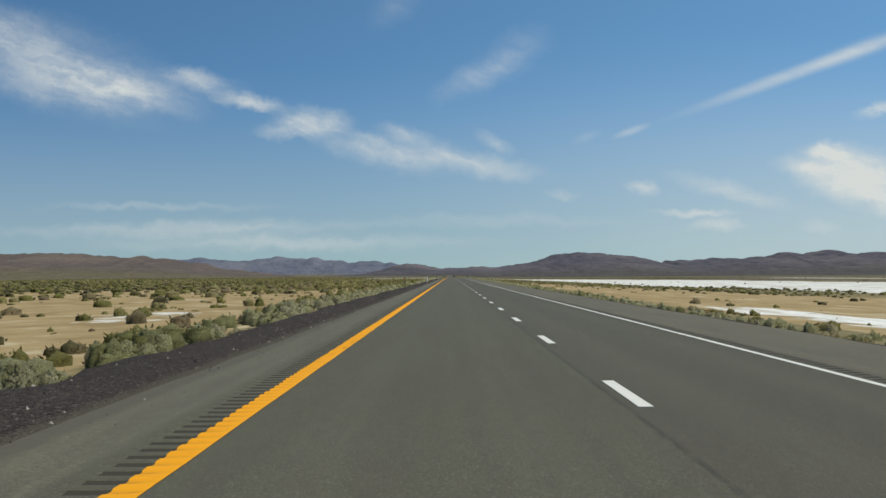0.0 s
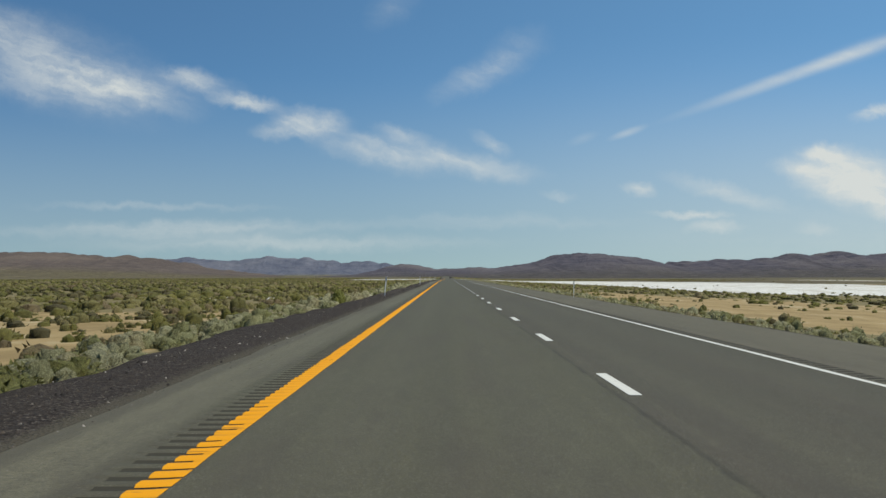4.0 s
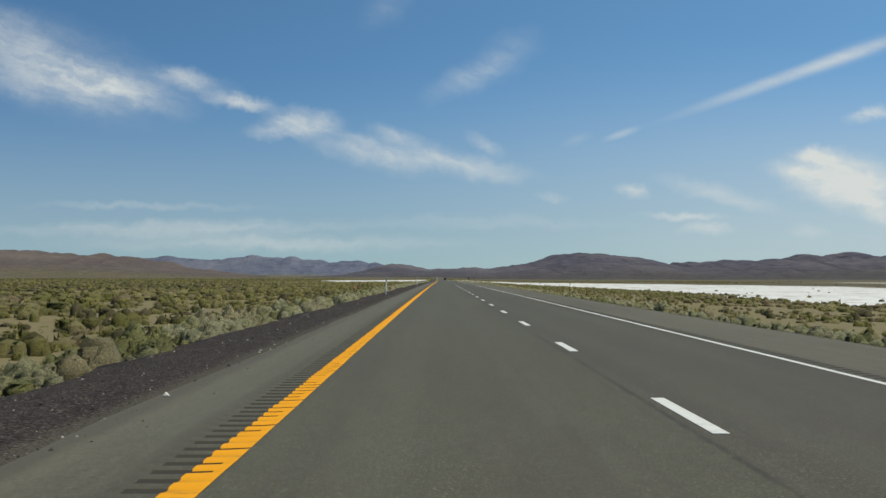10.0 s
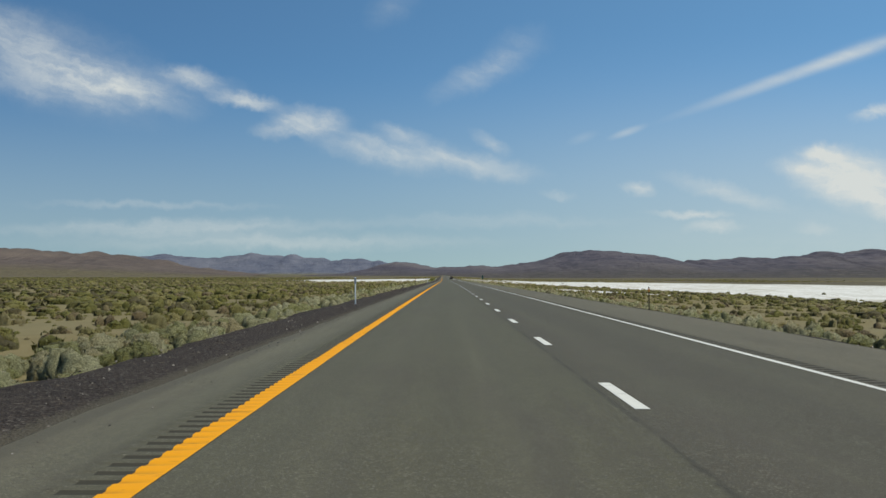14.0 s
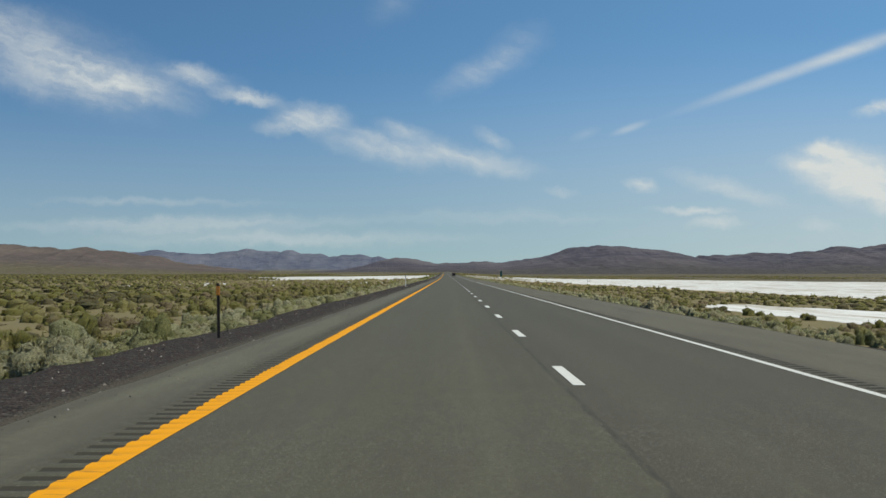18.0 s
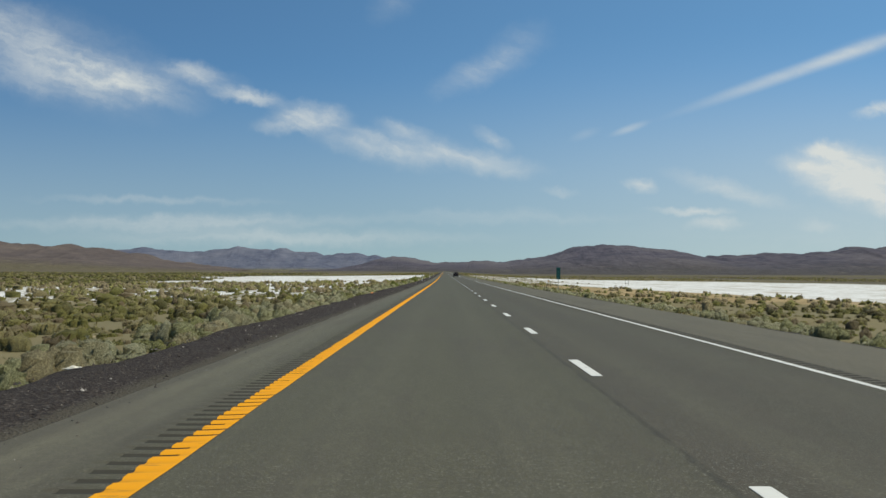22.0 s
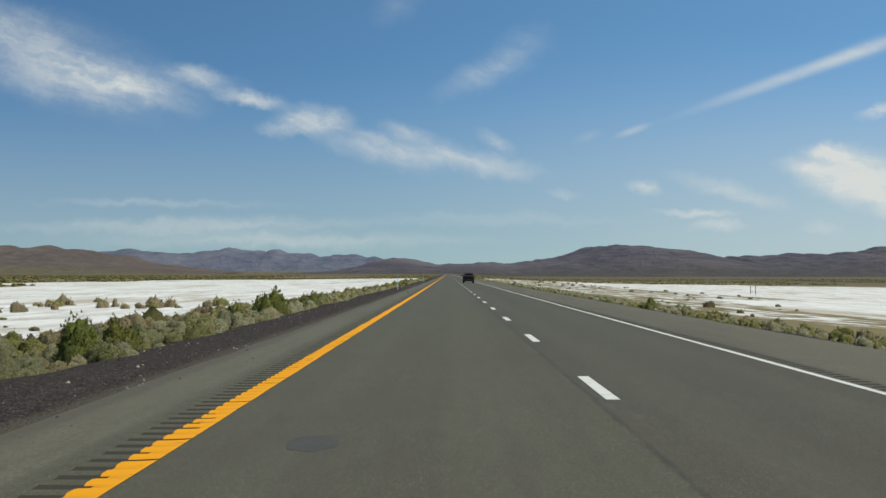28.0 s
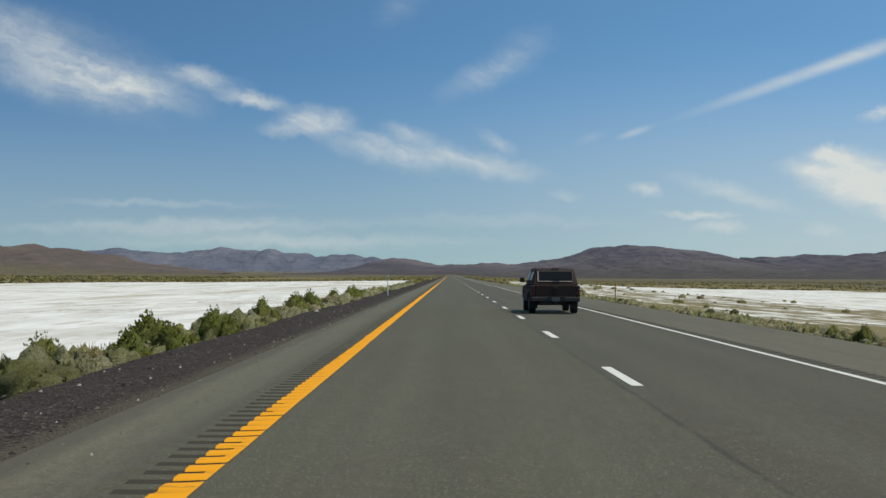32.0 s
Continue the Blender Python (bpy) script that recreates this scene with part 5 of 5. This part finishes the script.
OIL = plain("oil_stain", (0.052, 0.048, 0.036), 0.7, spread=0.3, scale=8.0)
road_stain("stain", -3.05, 1093.6, 0.22, 0.5, OIL, "faint dark oil stain", 1)
road_stain("patch", -1.87, 792.0, 0.2, 0.6, OIL, "small dark tar patch", 2)
crumpled("paper_scrap", (0.09, 0.07, 0.03), PAPER, "small white scrap lying in the lane", "litter", -3.37, 828.6, 61, 0.0)


def dead_bush(x, y):
    """A bleached dry bush: bare forked twigs spreading from the root."""
    g = np.random.default_rng(8)
    bm = bmesh.new()
    for k in range(16):
        a, e = g.uniform(0, 6.28), g.uniform(0.05, 0.6)
        d = Vector((math.cos(a) * math.cos(e), math.sin(a) * math.cos(e), math.sin(e)))
        p, length, r = Vector((0, 0, 0.02)), g.uniform(0.25, 0.42), 0.022
        for s in range(4):
            q = d.to_track_quat("Z", "Y").to_matrix().to_4x4()
            step = length * (0.75 ** s) * 0.6
            bmesh.ops.create_cone(bm, cap_ends=False, segments=4, radius1=r, radius2=r * 0.6, depth=step, matrix=Matrix.Translation(p + d * step / 2) @ q)
            p = p + d * step
            d = (d + Vector(g.normal(size=3)) * 0.4).normalized()
            r *= 0.62
    ob = part("dead_bush", bm, PALE_WOOD)
    tagged(ob, "bleached dead bush of bare branching twigs", "bush")
    ob.matrix_basis = pose(x, y, surface_z(x, y) - 0.02)


dead_bush(-8.45, 987.4)


# ---------------------------------------------------------------- pickup truck
def truck():
    body_paint = plain("maroon_paint", (0.034, 0.0215, 0.0185), 0.7, 0.0, spread=0.2, dirty=0.45, spec=0.12, dirt=(0.06, 0.049, 0.04))
    trim = plain("black_trim", (0.018, 0.018, 0.019), 0.55, spread=0.2, dirty=0.2)
    chrome = plain("dusty_chrome", (0.04, 0.037, 0.035), 0.6, 0.25, spread=0.15, dirty=0.3)
    pale = plain("pale_trim", (0.30, 0.26, 0.24), 0.5, spread=0.1)
    rubber = RUBBER
    lamp = plain("red_lens", (0.045, 0.008, 0.007), 0.35, spread=0.05)
    glass, t, b = material("dark_glass", 0.25, 0.0, 0.08)
    b.inputs["Base Color"].default_value = (0.012, 0.014, 0.016, 1)
    plate = plain("plate_metal", (0.09, 0.085, 0.08), 0.5)
    base = new("pickup_truck")
    tagged(base, "dusty maroon pickup truck with bed cap in the outer lane", "truck")
    W = 1.84

    def sweep(profile, w, bevel, inset=0.0):
        """A side outline of (y, z) carried across the width."""
        bm = bmesh.new()
        a = [bm.verts.new((-w / 2, y, z)) for y, z in profile]
        c = [bm.verts.new((w / 2, y, z)) for y, z in profile]
        bm.faces.new(a[::-1])
        bm.faces.new(c)
        for i in range(len(profile)):
            j = (i + 1) % len(profile)
            bm.faces.new((a[i], a[j], c[j], c[i]))
        bmesh.ops.recalc_face_normals(bm, faces=bm.faces[:])
        side = [e for e in bm.edges if abs(e.verts[0].co.x - e.verts[1].co.x) < 1e-6]
        if bevel:
            bmesh.ops.bevel(bm, geom=side, offset=bevel, segments=3, profile=0.6, affect="EDGES")
        return bm

    def arch(yc, r=0.43, z0=0.5):
        return [(yc + r * math.cos(radians(a)), z0 + (r - 0.04) * math.sin(radians(a)) - 0.06) for a in range(0, 181, 20)]
    low = [(0.05, 0.50), (0.0, 0.62), (0.0, 1.04), (0.04, 1.07), (3.7, 1.08), (5.15, 1.02), (5.3, 0.92), (5.34, 0.55), (5.2, 0.46)]
    low += arch(4.38) + [(3.8, 0.40), (1.75, 0.40)] + arch(1.12) + [(0.6, 0.44)]
    part("body", sweep(low, W, 0.08), body_paint, base, "dusty maroon lower body", 40)
    # cab with windscreen rake, and the cap over the bed; both lean inwards
    def house(pts, w0, w1, zlo, zhi, bevel):
        bm = sweep(pts, w0, 0)
        for v in bm.verts:
            k = (v.co.z - zlo) / (zhi - zlo)
            v.co.x *= 1 + (w1 / w0 - 1) * max(0, k)
        e = [x for x in bm.edges]
        bmesh.ops.bevel(bm, geom=e, offset=bevel, segments=3, profile=0.6, affect="EDGES")
        return bm
    part("bed_cap", house([(0.04, 1.06), (0.34, 1.66), (0.5, 1.70), (1.95, 1.71), (1.95, 1.06)], 1.74, 1.42, 1.06, 1.71, 0.085), body_paint, base, "maroon fibreglass bed cap", 40)
    part("cab", house([(1.99, 1.06), (2.03, 1.68), (2.2, 1.72), (3.05, 1.71), (3.25, 1.66), (3.95, 1.08)], 1.76, 1.40, 1.06, 1.72, 0.085), body_paint, base, "", 40)
    # rear window of the cap, leaning with its back face
    lean = Euler((radians(-26.5), 0, 0)).to_matrix()
    n = Vector((0, -math.cos(radians(26.5)), math.sin(radians(26.5))))
    mid = Vector((0, 0.19, 1.385)) + n * 0.012
    win = part("rear_window", block((1.20, 0.03, 0.36), mid + Vector((0, 0, 0.02)), 0.012, 2, None, lean), glass, base, "dark tinted rear window")
    up = lean @ Vector((0, 0, 1))
    part("frame", block((1.30, 0.03, 0.03), mid - up * 0.2, 0.01, 2, None, lean), pale, win, "pale lower window frame")
    part("frame", block((1.30, 0.03, 0.04), mid + up * 0.22, 0.01, 2, None, lean), trim, win)
    for s in (-1, 1):
        part("frame", block((0.04, 0.03, 0.42), mid + Vector((s * 0.64, 0, 0)), 0.01, 2, None, lean), pale if s < 0 else trim, win)
    part("seat_back", block((0.26, 0.02, 0.1), mid + n * 0.002 - up * 0.18 + Vector((0.03, 0, 0)), 0.04), trim, win)
    part("third_brake_light", block((0.3, 0.03, 0.04), (0, 0.33, 1.69), 0.008), lamp, base)
    # side glass
    tilt = math.degrees(math.atan((1.76 - 1.40) / 2 / 0.66))
    for s in (-1, 1):
        r = Euler((0, radians(-s * tilt), 0)).to_matrix()
        part("side_window", block((0.012, 0.82, 0.36), (s * 0.795, 2.62, 1.42), 0.005, 2, None, r), glass, base)
        part("side_window", block((0.012, 0.3, 0.34), (s * 0.797, 3.25, 1.36), 0.005, 2, None, r), glass, base)
        part("cap_window", block((0.012, 1.15, 0.34), (s * 0.795, 1.22, 1.40), 0.005, 2, None, r), glass, base)
        part("door_handle", block((0.03, 0.14, 0.035), (s * (W / 2 + 0.01), 2.3, 0.97), 0.01), trim, base)
        mir = part("mirror", block((0.19, 0.09, 0.2), (s * 1.06 - (0.1 if s > 0 else 0), 3.05, 1.25), 0.045), trim, base, "black door mirror")
        part("mirror_glass", block((0.14, 0.01, 0.14), (s * 1.06 - (0.1 if s > 0 else 0), 3.002, 1.25), 0.0), chrome, mir)
        part("mirror_arm", block((0.30, 0.05, 0.05), (s * 0.94, 3.08, 1.2), 0.01), trim, mir)
        part("tail_light", block((0.13, 0.07, 0.36), (s * 0.845, 0.0, 0.86), 0.02), lamp, base, "red tail light")
        part("fender_flare", sweep([(1.12 + 0.50 * math.cos(radians(a)), 0.44 + 0.47 * math.sin(radians(a))) for a in range(0, 181, 15)] + [(1.12 + 0.42 * math.cos(radians(a)), 0.44 + 0.39 * math.sin(radians(a))) for a in range(180, -1, -15)], 0.06, 0.01), trim, base).location = (s * (W / 2), 0, 0)
    part("tailgate", block((1.52, 0.05, 0.44), (0, -0.005, 0.84), 0.015), body_paint, base, "dusty maroon tailgate")
    part("tailgate_handle", block((0.2, 0.03, 0.07), (0, -0.035, 0.98), 0.01), trim, base)
    part("rear_bumper", block((1.80, 0.16, 0.17), (0, -0.06, 0.55), 0.035), chrome, base, "dull steel rear bumper")
    part("bumper_step", block((0.7, 0.10, 0.05), (0, -0.1, 0.625), 0.01), trim, base)
    part("number_plate", block((0.3, 0.012, 0.15), (0, -0.147, 0.545), 0.004), plate, base)
    part("hitch", block((0.07, 0.2, 0.07), (0, -0.1, 0.42), 0.01), trim, base)
    part("undercarriage", block((1.1, 4.6, 0.16), (0, 2.7, 0.40), 0.03), trim, base)
    part("axle", tube(0.06, 1.4, (0, 1.12, 0.36), "x", 14), trim, base)
    part("exhaust_pipe", tube(0.035, 0.7, (0.5, 0.25, 0.36), "y", 14), trim, base)
    part("fuel_tank", block((0.5, 0.9, 0.2), (-0.35, 0.55, 0.42), 0.05), trim, base)
    for s in (-1, 1):
        part("mud_flap", block((0.26, 0.015, 0.3), (s * 0.76, 0.58, 0.34), 0.004), rubber, base)
        for y in (1.12, 4.38):
            x = s * 0.795
            tyre = part("tyre", tube(0.365, 0.25, (x, y, 0.363), "x", 32, 0.05), rubber, base, "", 40)
            rim = part("rim", tube(0.215, 0.26, (x, y, 0.363), "x", 24, 0.02), chrome, tyre)
            part("hub_cap", tube(0.06, 0.28, (x, y, 0.363), "x", 12, 0.01), trim, tyre)
    part("windscreen", block((1.36, 0.02, 0.8), (0, 3.66, 1.38), 0.01, 2, None, Euler((radians(50), 0, 0)).to_matrix()), glass, base)
    part("front_bumper", block((1.8, 0.16, 0.2), (0, 5.36, 0.56), 0.04), chrome, base)
    part("grille", block((1.1, 0.04, 0.22), (0, 5.35, 0.82), 0.02), trim, base)
    for s in (-1, 1):
        part("headlight", block((0.3, 0.06, 0.2), (s * 0.72, 5.32, 0.83), 0.03), pale, base)
    base.matrix_basis = pose(1.50, 1285.3, 0.006, 0, 0, 0)


truck()


# ---------------------------------------------------------------- lay it all along the road's slight fall and bearing
def settle():
    for ob in list(scene.collection.objects):
        if ob.type not in ("MESH", "EMPTY") or ob.get("category") == "hills" or (ob.parent and ob.parent != ROAD):
            continue
        if ob.type == "MESH" and ob.matrix_basis == Matrix():
            # the place across the road before it bears away, for the materials of road and verge
            co = np.empty(len(ob.data.vertices) * 3, np.float32)
            ob.data.vertices.foreach_get("co", co)
            co = co.reshape(-1, 3)
            y = co[:, 1].copy()
            if ob == ROAD or ob.parent == ROAD or ob.get("category") == "gravel":
                ob.data.attributes.new("across", "FLOAT", "POINT").data.foreach_set("value", co[:, 0].copy())
            co[:, 0] += sway(y)
            co[:, 2] += dip(y)
            ob.data.vertices.foreach_set("co", co.ravel())
            ob.data.update()
        else:
            y = ob.location.y
            ob.location.x += sway(y)
            ob.location.z += dip(y)
            if ob.parent == ROAD:
                ob.rotation_euler.x = float(dip(y + 2) - dip(y - 2)) / 4


settle()
